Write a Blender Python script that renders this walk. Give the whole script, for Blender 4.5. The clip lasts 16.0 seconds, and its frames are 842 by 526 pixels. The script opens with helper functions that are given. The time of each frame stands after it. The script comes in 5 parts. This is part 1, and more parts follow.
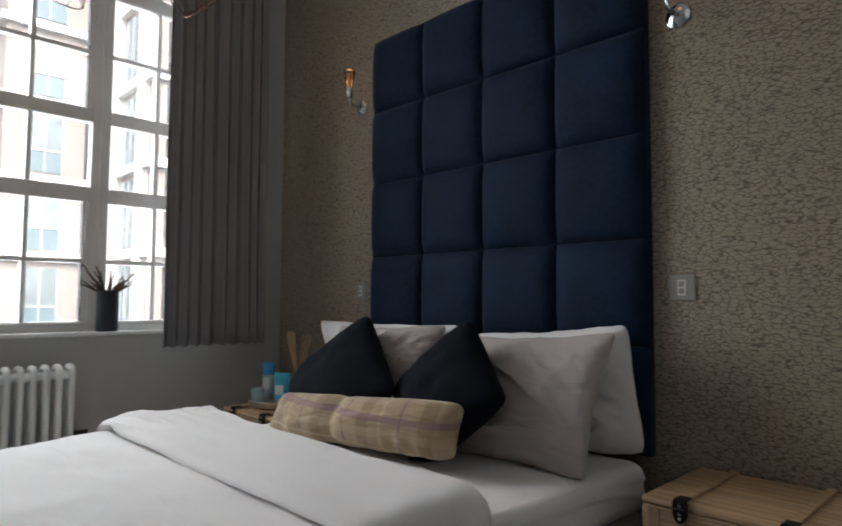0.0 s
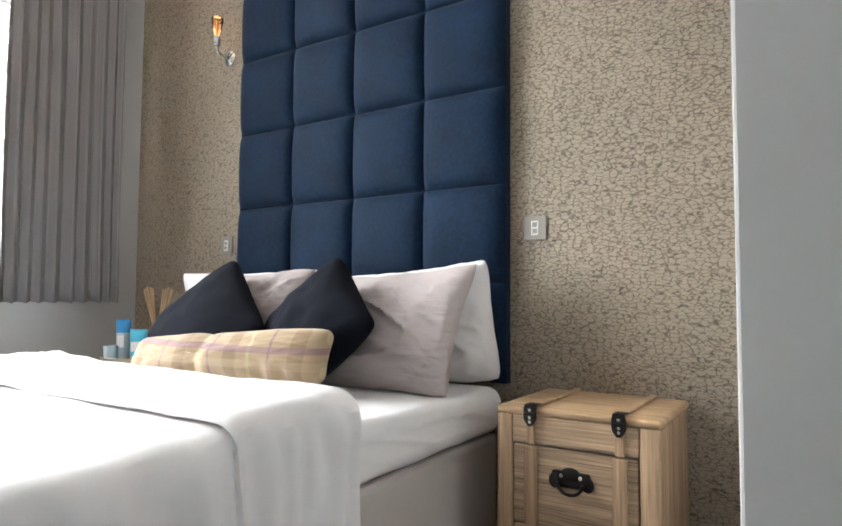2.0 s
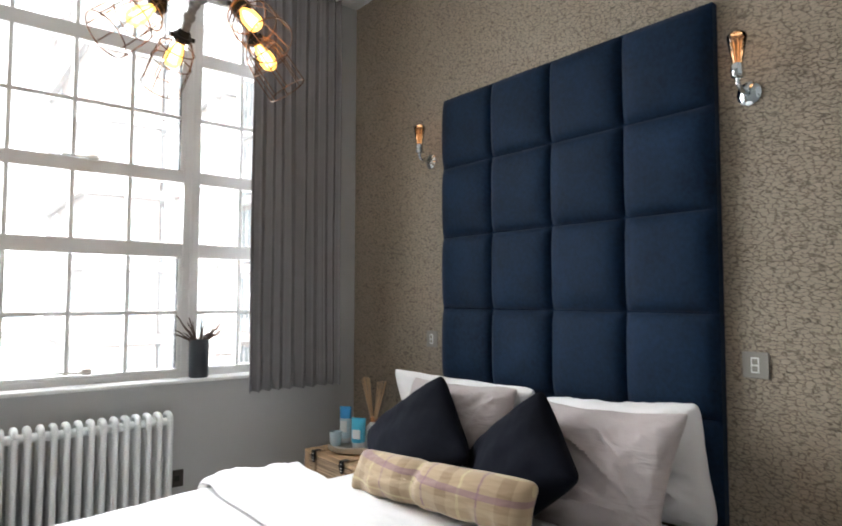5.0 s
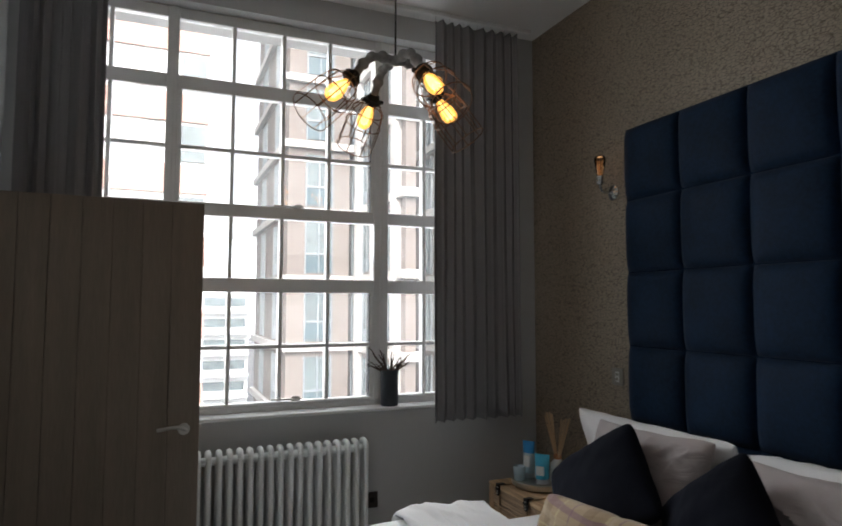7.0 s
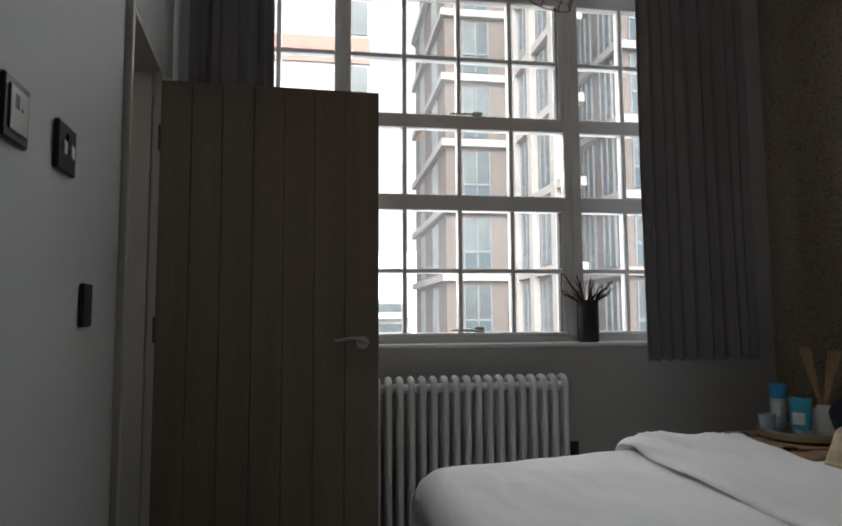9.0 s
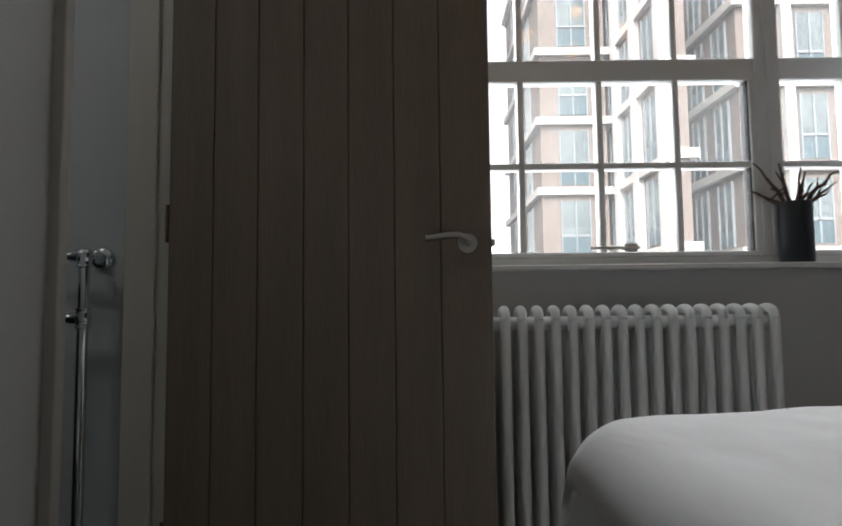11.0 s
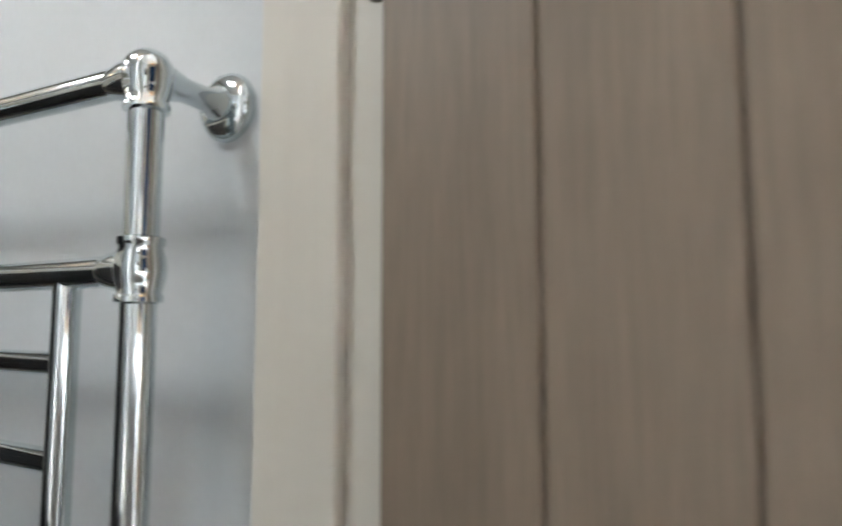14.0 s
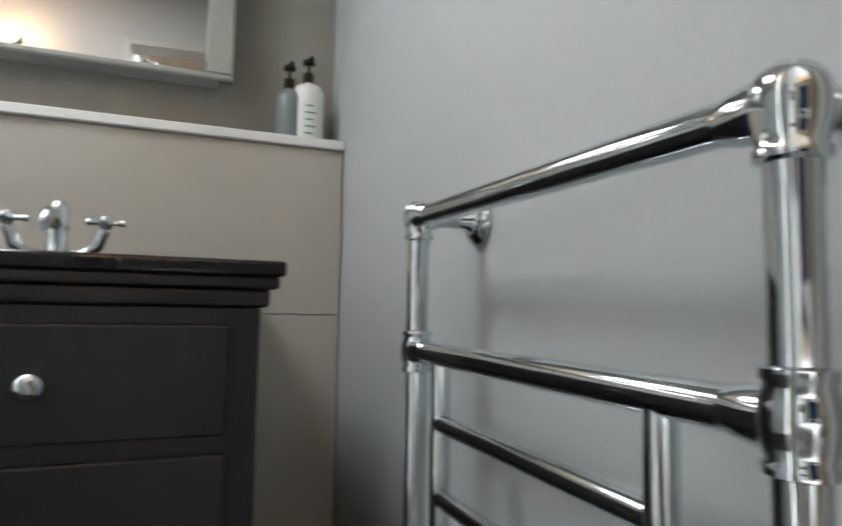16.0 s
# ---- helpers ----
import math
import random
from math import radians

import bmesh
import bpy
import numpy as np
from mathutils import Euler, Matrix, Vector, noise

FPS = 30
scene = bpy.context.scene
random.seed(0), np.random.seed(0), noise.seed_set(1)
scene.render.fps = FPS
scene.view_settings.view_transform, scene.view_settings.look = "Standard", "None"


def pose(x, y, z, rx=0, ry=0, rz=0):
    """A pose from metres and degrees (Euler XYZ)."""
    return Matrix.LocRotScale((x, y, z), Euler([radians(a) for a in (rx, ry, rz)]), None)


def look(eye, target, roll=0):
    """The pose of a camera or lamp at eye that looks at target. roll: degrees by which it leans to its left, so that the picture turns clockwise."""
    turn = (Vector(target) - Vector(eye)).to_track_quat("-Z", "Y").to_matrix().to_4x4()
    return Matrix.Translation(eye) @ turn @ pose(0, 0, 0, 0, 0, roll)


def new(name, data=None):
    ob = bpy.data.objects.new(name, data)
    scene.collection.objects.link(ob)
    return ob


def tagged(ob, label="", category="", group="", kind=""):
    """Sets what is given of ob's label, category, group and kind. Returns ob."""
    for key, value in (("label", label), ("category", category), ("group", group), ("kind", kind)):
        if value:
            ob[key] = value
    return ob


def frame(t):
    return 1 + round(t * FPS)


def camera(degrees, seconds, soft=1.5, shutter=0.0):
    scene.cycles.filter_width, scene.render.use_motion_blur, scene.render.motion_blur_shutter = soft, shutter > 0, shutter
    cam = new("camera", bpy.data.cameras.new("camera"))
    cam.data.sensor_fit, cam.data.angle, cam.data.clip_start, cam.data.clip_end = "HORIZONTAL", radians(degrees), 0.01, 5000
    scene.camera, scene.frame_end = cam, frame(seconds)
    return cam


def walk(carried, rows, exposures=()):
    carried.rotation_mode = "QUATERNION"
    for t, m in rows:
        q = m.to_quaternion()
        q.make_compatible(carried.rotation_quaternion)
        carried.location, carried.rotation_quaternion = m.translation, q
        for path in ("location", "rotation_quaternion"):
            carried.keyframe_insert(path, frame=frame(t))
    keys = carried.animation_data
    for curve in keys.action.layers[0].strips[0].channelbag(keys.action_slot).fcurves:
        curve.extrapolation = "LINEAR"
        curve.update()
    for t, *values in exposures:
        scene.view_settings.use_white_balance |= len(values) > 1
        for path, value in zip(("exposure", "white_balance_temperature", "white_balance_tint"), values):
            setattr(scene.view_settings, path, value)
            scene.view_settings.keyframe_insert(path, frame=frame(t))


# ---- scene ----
cam = camera(68.6, 16.0, soft=1.7, shutter=0.4)
PATH = [
    (0, (-2.112, -3.578, 1.198), (-0.705, -2.162, 1.318), 0.3),
    (0.5, (-2.112, -3.561, 1.144), (-0.565, -2.300, 1.272), 0.5),
    (1, (-2.126, -3.551, 1.070), (-0.495, -2.400, 1.191), 0.4),
    (1.5, (-2.145, -3.567, 1.037), (-0.477, -2.468, 1.141), 0.4),
    (2, (-2.159, -3.599, 0.989), (-0.480, -2.517, 1.096), 0.4),
    (2.5, (-2.181, -3.630, 0.948), (-0.497, -2.558, 1.058), 0.3),
    (3, (-2.245, -3.665, 0.965), (-0.580, -2.562, 1.067), 0.2),
    (3.5, (-2.257, -3.664, 1.028), (-0.704, -2.407, 1.123), 0.1),
    (4, (-2.267, -3.640, 1.171), (-0.840, -2.242, 1.270), 0.0),
    (4.5, (-2.240, -3.636, 1.340), (-0.888, -2.166, 1.447), -0.0),
    (6.8, (-2.271, -3.686, 1.641), (-1.456, -1.864, 1.772), 0.2),
    (7, (-2.281, -3.678, 1.629), (-1.507, -1.839, 1.764), 0.1),
    (7.5, (-2.302, -3.638, 1.579), (-1.646, -1.755, 1.729), 0.1),
    (8, (-2.318, -3.477, 1.458), (-1.815, -1.547, 1.610), -0.0),
    (8.5, (-2.313, -3.278, 1.285), (-1.934, -1.320, 1.438), -0.3),
    (9, (-2.299, -3.145, 1.177), (-2.008, -1.173, 1.340), -0.3),
    (9.2, (-2.291, -3.065, 1.126), (-2.026, -1.089, 1.287), -0.2),
    (11.3, (-2.287, -2.113, 0.881), (-2.327, -0.119, 1.031), -0.8),
    (11.5, (-2.281, -1.999, 0.880), (-2.341, -0.006, 1.032), -0.9),
    (12, (-2.334, -1.722, 0.833), (-2.486, 0.266, 0.996), -1.1),
    (12.5, (-2.419, -1.440, 0.789), (-2.726, 0.527, 0.978), -0.9),
    (13, (-2.478, -1.250, 0.793), (-2.981, 0.673, 1.014), -0.9),
    (13.5, (-2.543, -1.119, 0.825), (-3.292, 0.732, 0.946), 0.1),
    (14, (-2.726, -1.022, 0.834), (-3.680, 0.726, 1.016), -0.0),
    (14.5, (-2.845, -0.985, 0.900), (-3.951, 0.681, 0.900), -1.3),
    (15, (-2.913, -0.938, 0.881), (-4.243, 0.547, 1.047), 0.3),
    (15.5, (-2.937, -0.938, 0.918), (-4.598, 0.164, 1.089), 0.7),
    (16, (-2.938, -0.985, 0.923), (-4.796, -0.262, 1.081), 1.0),
]
# the camera brightens and darkens its picture on the way
EXPOSURES = [
    (0.0, 1.2), (0.5, 1.9), (1.0, 2.7), (1.5, 3.05), (2.5, 3.25), (3.5, 3.25), (4.0, 2.75), (4.5, 2.55), (4.7, 2.5), (7.0, 0.75), (9.2, 0.25),
    (11.3, 0.7), (12.0, 1.4), (12.5, 3.3), (13.0, 3.75), (13.5, 3.95), (14.0, 3.8), (14.5, 3.5), (16.0, 3.3),
]
walk(cam, [(t, look(eye, target, roll)) for t, eye, target, roll in PATH], EXPOSURES)

# ---- world and light ----
world = bpy.data.worlds.new("world")
scene.world = world
world.use_nodes = True
wn = world.node_tree.nodes
sky = wn.new("ShaderNodeTexSky")
sky.sky_type = "NISHITA"
sky.sun_disc = False
sky.sun_elevation, sky.sun_rotation = radians(40), radians(200)
sky.air_density, sky.dust_density = 1.0, 6.0
soften = wn.new("ShaderNodeHueSaturation")
soften.inputs["Saturation"].default_value = 0.25
world.node_tree.links.new(sky.outputs[0], soften.inputs["Color"])
world.node_tree.links.new(soften.outputs[0], wn["Background"].inputs["Color"])
wn["Background"].inputs["Strength"].default_value = 0.35


def lamp(name, kind, energy, m, color=(1, 1, 1), **more):
    data = bpy.data.lights.new(name, kind)
    data.energy, data.color = energy, color
    if "size" in more:
        data.shape, data.size, data.size_y = "RECTANGLE", more["size"][0], more["size"][1]
    if "radius" in more:
        data.shadow_soft_size = more["radius"]
    if "angle" in more:
        data.angle = more["angle"]
    if "spread" in more:
        data.spread = more["spread"]
    if "spot" in more:
        data.spot_size, data.spot_blend = more["spot"], 0.5
    ob = new(name, data)
    ob.matrix_world = m
    return ob


lamp("sun", "SUN", 0.5, look((0, -20, 25), (0, 0, 0)), (1, 0.985, 0.97), angle=radians(12))
for sky_z in (1.5, 2.2, 2.9):
    lamp("window_daylight", "AREA", 10.5, look((-1.64, 0.16, sky_z), (-1.64, -0.84, sky_z - 0.62)), (0.9, 0.97, 1), size=(2.25, 0.66), spread=radians(150))
lamp("bathroom_downlight", "AREA", 1.9, look((-3.8, -1.75, 2.38), (-3.8, -1.75, 0)), (0.93, 0.98, 1), size=(0.5, 0.5))

# ---- materials ----
MATS = {}


def mat(name, color, rough=0.6, metal=0.0, grain=40.0, vary=0.12, bump=0.15, big=3.0, stretch=(1, 1, 1), sheen=0.0, dist=0.002, coat=0.0, crease=0.0, spec=0.5):
    """A surface with fine grain and broad variation."""
    if name in MATS:
        return MATS[name]
    m = bpy.data.materials.new(name)
    m.use_nodes = True
    n, l = m.node_tree.nodes, m.node_tree.links
    b = n["Principled BSDF"]
    tc = n.new("ShaderNodeTexCoord")
    mp = n.new("ShaderNodeMapping")
    mp.inputs["Scale"].default_value = stretch
    l.new(tc.outputs["Object"], mp.inputs["Vector"])
    fine, broad = n.new("ShaderNodeTexNoise"), n.new("ShaderNodeTexNoise")
    fine.inputs["Scale"].default_value, broad.inputs["Scale"].default_value = grain, big
    fine.inputs["Detail"].default_value = broad.inputs["Detail"].default_value = 5
    l.new(mp.outputs[0], fine.inputs["Vector"])
    l.new(mp.outputs[0], broad.inputs["Vector"])
    add = n.new("ShaderNodeMath")
    add.operation = "ADD"
    l.new(fine.outputs["Fac"], add.inputs[0])
    l.new(broad.outputs["Fac"], add.inputs[1])
    ramp = n.new("ShaderNodeMapRange")
    ramp.inputs["From Min"].default_value, ramp.inputs["From Max"].default_value = 0.6, 1.4
    ramp.inputs["To Min"].default_value, ramp.inputs["To Max"].default_value = 1 - vary, 1 + vary
    l.new(add.outputs[0], ramp.inputs["Value"])
    mul = n.new("ShaderNodeVectorMath")
    mul.operation = "SCALE"
    mul.inputs[0].default_value = color[:3]
    l.new(ramp.outputs[0], mul.inputs["Scale"])
    l.new(mul.outputs[0], b.inputs["Base Color"])
    b.inputs["Roughness"].default_value, b.inputs["Metallic"].default_value = rough, metal
    b.inputs["Sheen Weight"].default_value = sheen
    b.inputs["Coat Weight"].default_value = coat
    b.inputs["Specular IOR Level"].default_value = spec
    if bump:
        bp = n.new("ShaderNodeBump")
        bp.inputs["Strength"].default_value, bp.inputs["Distance"].default_value = bump, dist
        l.new(fine.outputs["Fac"], bp.inputs["Height"])
        l.new(bp.outputs[0], b.inputs["Normal"])
    if crease:
        cz, b2, mp2 = n.new("ShaderNodeTexNoise"), n.new("ShaderNodeBump"), n.new("ShaderNodeMapping")
        mp2.inputs["Scale"].default_value, mp2.inputs["Rotation"].default_value = (1.0, 0.45, 1.6), (0.6, 0.3, 0.5)
        cz.inputs["Scale"].default_value, cz.inputs["Detail"].default_value, cz.inputs["Distortion"].default_value = 9, 2, 1.4
        b2.inputs["Strength"].default_value, b2.inputs["Distance"].default_value = crease, 0.02
        l.new(tc.outputs["Object"], mp2.inputs["Vector"])
        l.new(mp2.outputs[0], cz.inputs["Vector"])
        l.new(cz.outputs["Fac"], b2.inputs["Height"])
        l.new(bp.outputs[0], b2.inputs["Normal"])
        l.new(b2.outputs[0], b.inputs["Normal"])
    MATS[name] = m
    return m


def glow(name, color, strength):
    m = bpy.data.materials.new(name)
    m.use_nodes = True
    b = m.node_tree.nodes["Principled BSDF"]
    b.inputs["Base Color"].default_value = (*color, 1)
    b.inputs["Emission Color"].default_value = (*color, 1)
    b.inputs["Emission Strength"].default_value = strength
    return m


def lit_glass(name, color, strength):
    """Clear coloured glass that is filled with the light of its filament."""
    m = bpy.data.materials.new(name)
    m.use_nodes = True
    n, l = m.node_tree.nodes, m.node_tree.links
    n.remove(n["Principled BSDF"])
    clear, shine, mix = n.new("ShaderNodeBsdfTransparent"), n.new("ShaderNodeEmission"), n.new("ShaderNodeMixShader")
    clear.inputs[0].default_value = (1.0, 0.8, 0.5, 1)
    shine.inputs["Color"].default_value, shine.inputs["Strength"].default_value = (*color, 1), strength
    mix.inputs[0].default_value = 0.5
    l.new(clear.outputs[0], mix.inputs[1])
    l.new(shine.outputs[0], mix.inputs[2])
    l.new(mix.outputs[0], n["Material Output"].inputs["Surface"])
    return m


def glass(name, color=(1, 1, 1), rough=0.0, glare_veil=0.0):
    m = bpy.data.materials.new(name)
    m.use_nodes = True
    n, l = m.node_tree.nodes, m.node_tree.links
    n.remove(n["Principled BSDF"])
    out = n["Material Output"]
    clear, gloss, mix, fr = n.new("ShaderNodeBsdfTransparent"), n.new("ShaderNodeBsdfGlossy"), n.new("ShaderNodeMixShader"), n.new("ShaderNodeFresnel")
    clear.inputs[0].default_value = (*color, 1)
    gloss.inputs["Roughness"].default_value = rough
    fr.inputs["IOR"].default_value = 1.45
    l.new(fr.outputs[0], mix.inputs[0])
    l.new(clear.outputs[0], mix.inputs[1])
    l.new(gloss.outputs[0], mix.inputs[2])
    l.new(mix.outputs[0], out.inputs["Surface"])
    # whitish veil mixed into the glass stands in for window glare, unevenly strong
    if glare_veil:
        veil_white, over = n.new("ShaderNodeBsdfTranslucent"), n.new("ShaderNodeMixShader")
        veil_white.inputs[0].default_value = (0.9, 0.9, 0.9, 1)
        tc, veil_noise, amount = n.new("ShaderNodeTexCoord"), n.new("ShaderNodeTexNoise"), n.new("ShaderNodeMapRange")
        veil_noise.inputs["Scale"].default_value = 6
        l.new(tc.outputs["Object"], veil_noise.inputs["Vector"])
        l.new(veil_noise.outputs["Fac"], amount.inputs["Value"])
        amount.inputs["To Min"].default_value, amount.inputs["To Max"].default_value = glare_veil * 0.6, glare_veil * 1.4
        l.new(amount.outputs[0], over.inputs[0])
        l.new(mix.outputs[0], over.inputs[1])
        l.new(veil_white.outputs[0], over.inputs[2])
        l.new(over.outputs[0], out.inputs["Surface"])
    return m


PAINT = mat("wall_paint", (0.505, 0.505, 0.50), 0.7, grain=120, vary=0.02, bump=0.06, dist=0.001)
CEIL = mat("ceiling_paint", (0.78, 0.78, 0.77), 0.8, grain=90, vary=0.02, bump=0.05, dist=0.001)
UPVC = mat("white_frame", (0.8, 0.8, 0.79), 0.35, grain=30, vary=0.02, bump=0.02)
FLOOR = mat("grey_carpet", (0.38, 0.365, 0.35), 0.95, grain=300, vary=0.2, bump=0.6)
VELVET = mat("navy_velvet", (0.0035, 0.0155, 0.04), 0.7, grain=60, vary=0.5, bump=0.12, big=6, sheen=0.05, spec=0.12)
CURTAIN = mat("grey_curtain_cloth", (0.235, 0.23, 0.24), 0.85, grain=500, vary=0.08, bump=0.2, sheen=0.2)
LINEN = mat("white_linen", (0.83, 0.81, 0.81), 0.85, grain=400, vary=0.02, bump=0.15, dist=0.001, crease=0.12)
PINKGREY = mat("dusky_pillow_cloth", (0.48, 0.42, 0.41), 0.85, grain=400, vary=0.05, bump=0.2, dist=0.001, crease=0.6)
BLACKCLOTH = mat("charcoal_fleece", (0.005, 0.006, 0.012), 0.95, grain=250, vary=0.5, bump=0.5, sheen=0.02, spec=0.1)
PINE = mat("pine", (0.47, 0.31, 0.175), 0.6, grain=7, vary=0.5, bump=0.35, big=1.5, stretch=(26, 0.9, 20))
DOORWOOD = mat("grey_oak_veneer", (0.21, 0.164, 0.123), 0.5, grain=40, vary=0.2, bump=0.15, big=3, stretch=(6, 6, 0.35))
IRON = mat("black_iron", (0.02, 0.018, 0.016), 0.5, 0.7, grain=80, vary=0.3)
CHROME = mat("chrome", (0.62, 0.67, 0.69), 0.06, 1.0, grain=10, vary=0.02, bump=0)
SATIN = mat("satin_nickel", (0.6, 0.58, 0.55), 0.3, 1.0, grain=60, vary=0.05, bump=0.02)
RADIATOR = mat("radiator_enamel", (0.84, 0.85, 0.84), 0.3, grain=20, vary=0.02, bump=0.01)
BLACKPAINT = mat("black_satin_paint", (0.011, 0.011, 0.013), 0.35, grain=40, vary=0.15, bump=0.05)
# the panes carry a thin painted glare that washes out the view
PANE = glass("window_glass", glare_veil=0.035)

LININGPAINT = mat("cream_gloss_paint", (0.55, 0.53, 0.48), 0.4, grain=60, vary=0.04, bump=0.05, stretch=(1, 1, 0.1))
BATHPAINT = mat("bathroom_paint", (0.50, 0.53, 0.55), 0.45, grain=120, vary=0.03, bump=0.04, dist=0.001)
BATHTILE = mat("brown_grey_tile", (0.27, 0.26, 0.235), 0.25, grain=14, vary=0.08, bump=0.03)
TILEWHITE = mat("warm_white_tile", (0.47, 0.44, 0.39), 0.25, grain=8, vary=0.04, bump=0.02)
DIVAN = mat("divan_cloth", (0.52, 0.475, 0.44), 0.9, grain=300, vary=0.08, bump=0.2)
PINE2 = mat("pine_front", (0.36, 0.245, 0.155), 0.65, grain=7, vary=0.8, bump=0.6, big=2, stretch=(4, 0.8, 38))
PINESIDE = mat("pine_upright", (0.38, 0.25, 0.15), 0.65, grain=7, vary=0.6, bump=0.5, big=2, stretch=(22, 22, 0.8))
CLEAR = glass("clear_glass", (0.93, 0.96, 0.96))
PALEBLUE = mat("pale_bottle", (0.55, 0.68, 0.74), 0.25, grain=20, vary=0.03, bump=0)
CYAN = mat("cyan_plastic", (0.06, 0.42, 0.6), 0.3, grain=20, vary=0.05, bump=0)
SILVERCAP = mat("silver_cap", (0.6, 0.62, 0.63), 0.3, 0.7, grain=20, vary=0.05, bump=0)
COPPERTIE = mat("copper_tie", (0.45, 0.2, 0.09), 0.5, 0.3, grain=60, vary=0.1, bump=0)
BLUE = mat("bright_blue_plastic", (0.03, 0.25, 0.55), 0.3, grain=20, vary=0.05, bump=0)
PAPERWHITE = mat("white_plastic", (0.75, 0.75, 0.73), 0.4, grain=30, vary=0.03, bump=0)
REED = mat("reed", (0.5, 0.34, 0.2), 0.7, grain=80, vary=0.15)
DOORDARK = mat("door_groove", (0.13, 0.10, 0.075), 0.7, grain=60, vary=0.2)
HINGE = mat("dull_bronze", (0.13, 0.105, 0.08), 0.5, 0.3, grain=60, vary=0.15)
SEAL = mat("black_rubber", (0.01, 0.01, 0.012), 0.7, grain=60, vary=0.1)
VASEMAT = mat("dark_slate_glaze", (0.02, 0.025, 0.032), 0.35, grain=60, vary=0.25, bump=0.1)
TWIG = mat("dried_twig", (0.09, 0.06, 0.045), 0.9, grain=150, vary=0.4)
BLACKTOP = mat("black_stone", (0.012, 0.012, 0.014), 0.15, grain=90, vary=0.3, bump=0)
GREYBOARD = mat("grey_board", (0.25, 0.25, 0.24), 0.5, grain=30, vary=0.04, bump=0)
MIRRORFRAME = mat("pale_green_grey_frame", (0.34, 0.35, 0.32), 0.35, grain=30, vary=0.03, bump=0)
MIRROR = mat("mirror_silver", (0.9, 0.9, 0.9), 0.01, 1.0, grain=10, vary=0.0, bump=0)
TRANS = mat("smoky_plastic", (0.2, 0.24, 0.25), 0.25, grain=20, vary=0.05, bump=0)
GREENINK = mat("green_ink", (0.08, 0.3, 0.2), 0.6, grain=20, vary=0.02, bump=0)
PLATE = mat("pewter_plate", (0.3, 0.28, 0.25), 0.4, 0.3, grain=60, vary=0.05, bump=0.02)
NICKELDARK = mat("black_nickel", (0.05, 0.042, 0.038), 0.3, 0.7, grain=60, vary=0.1, bump=0.02)
PIPE = mat("cement_grey_pipe", (0.3, 0.29, 0.28), 0.75, 0.2, grain=60, vary=0.3, bump=0.4)
CAGE = mat("dark_bronze_wire", (0.2, 0.115, 0.07), 0.45, 0.8, grain=60, vary=0.2)
ASPHALT = mat("asphalt", (0.06, 0.06, 0.065), 0.9, grain=3, vary=0.2, big=0.1)
BRICK = mat("brown_brick", (0.18, 0.152, 0.138), 0.9, grain=9, vary=0.18, big=0.4, bump=0.2)
BAND = mat("pale_stone", (0.45, 0.44, 0.425), 0.8, grain=2, vary=0.08, bump=0.05)
FARGLASS = mat("dark_window_glass", (0.12, 0.15, 0.16), 0.15, grain=0.7, vary=0.5, bump=0)
FARFRAME = mat("grey_window_frame", (0.22, 0.25, 0.27), 0.5, grain=5, vary=0.05, bump=0)
SPANDREL = mat("teal_spandrel", (0.06, 0.1, 0.12), 0.3, grain=5, vary=0.1, bump=0)
ORANGE = mat("orange_render", (0.45, 0.27, 0.225), 0.8, grain=2, vary=0.06, bump=0)
OFFWHITE = mat("white_render", (0.7, 0.72, 0.73), 0.7, grain=2, vary=0.04, bump=0)
AMBER = glass("amber_glass", (0.93, 0.7, 0.5))
WARMGLASS = lit_glass("lit_bulb_glass", (1.0, 0.45, 0.1), 1.5)
BULBCORE = glow("bulb_core", (1.0, 0.68, 0.3), 3.0)
FILAMENT = glow("hot_filament", (1, 0.55, 0.2), 10)
FILAMENT_DIM = glow("dim_filament", (1, 0.62, 0.34), 0.04)


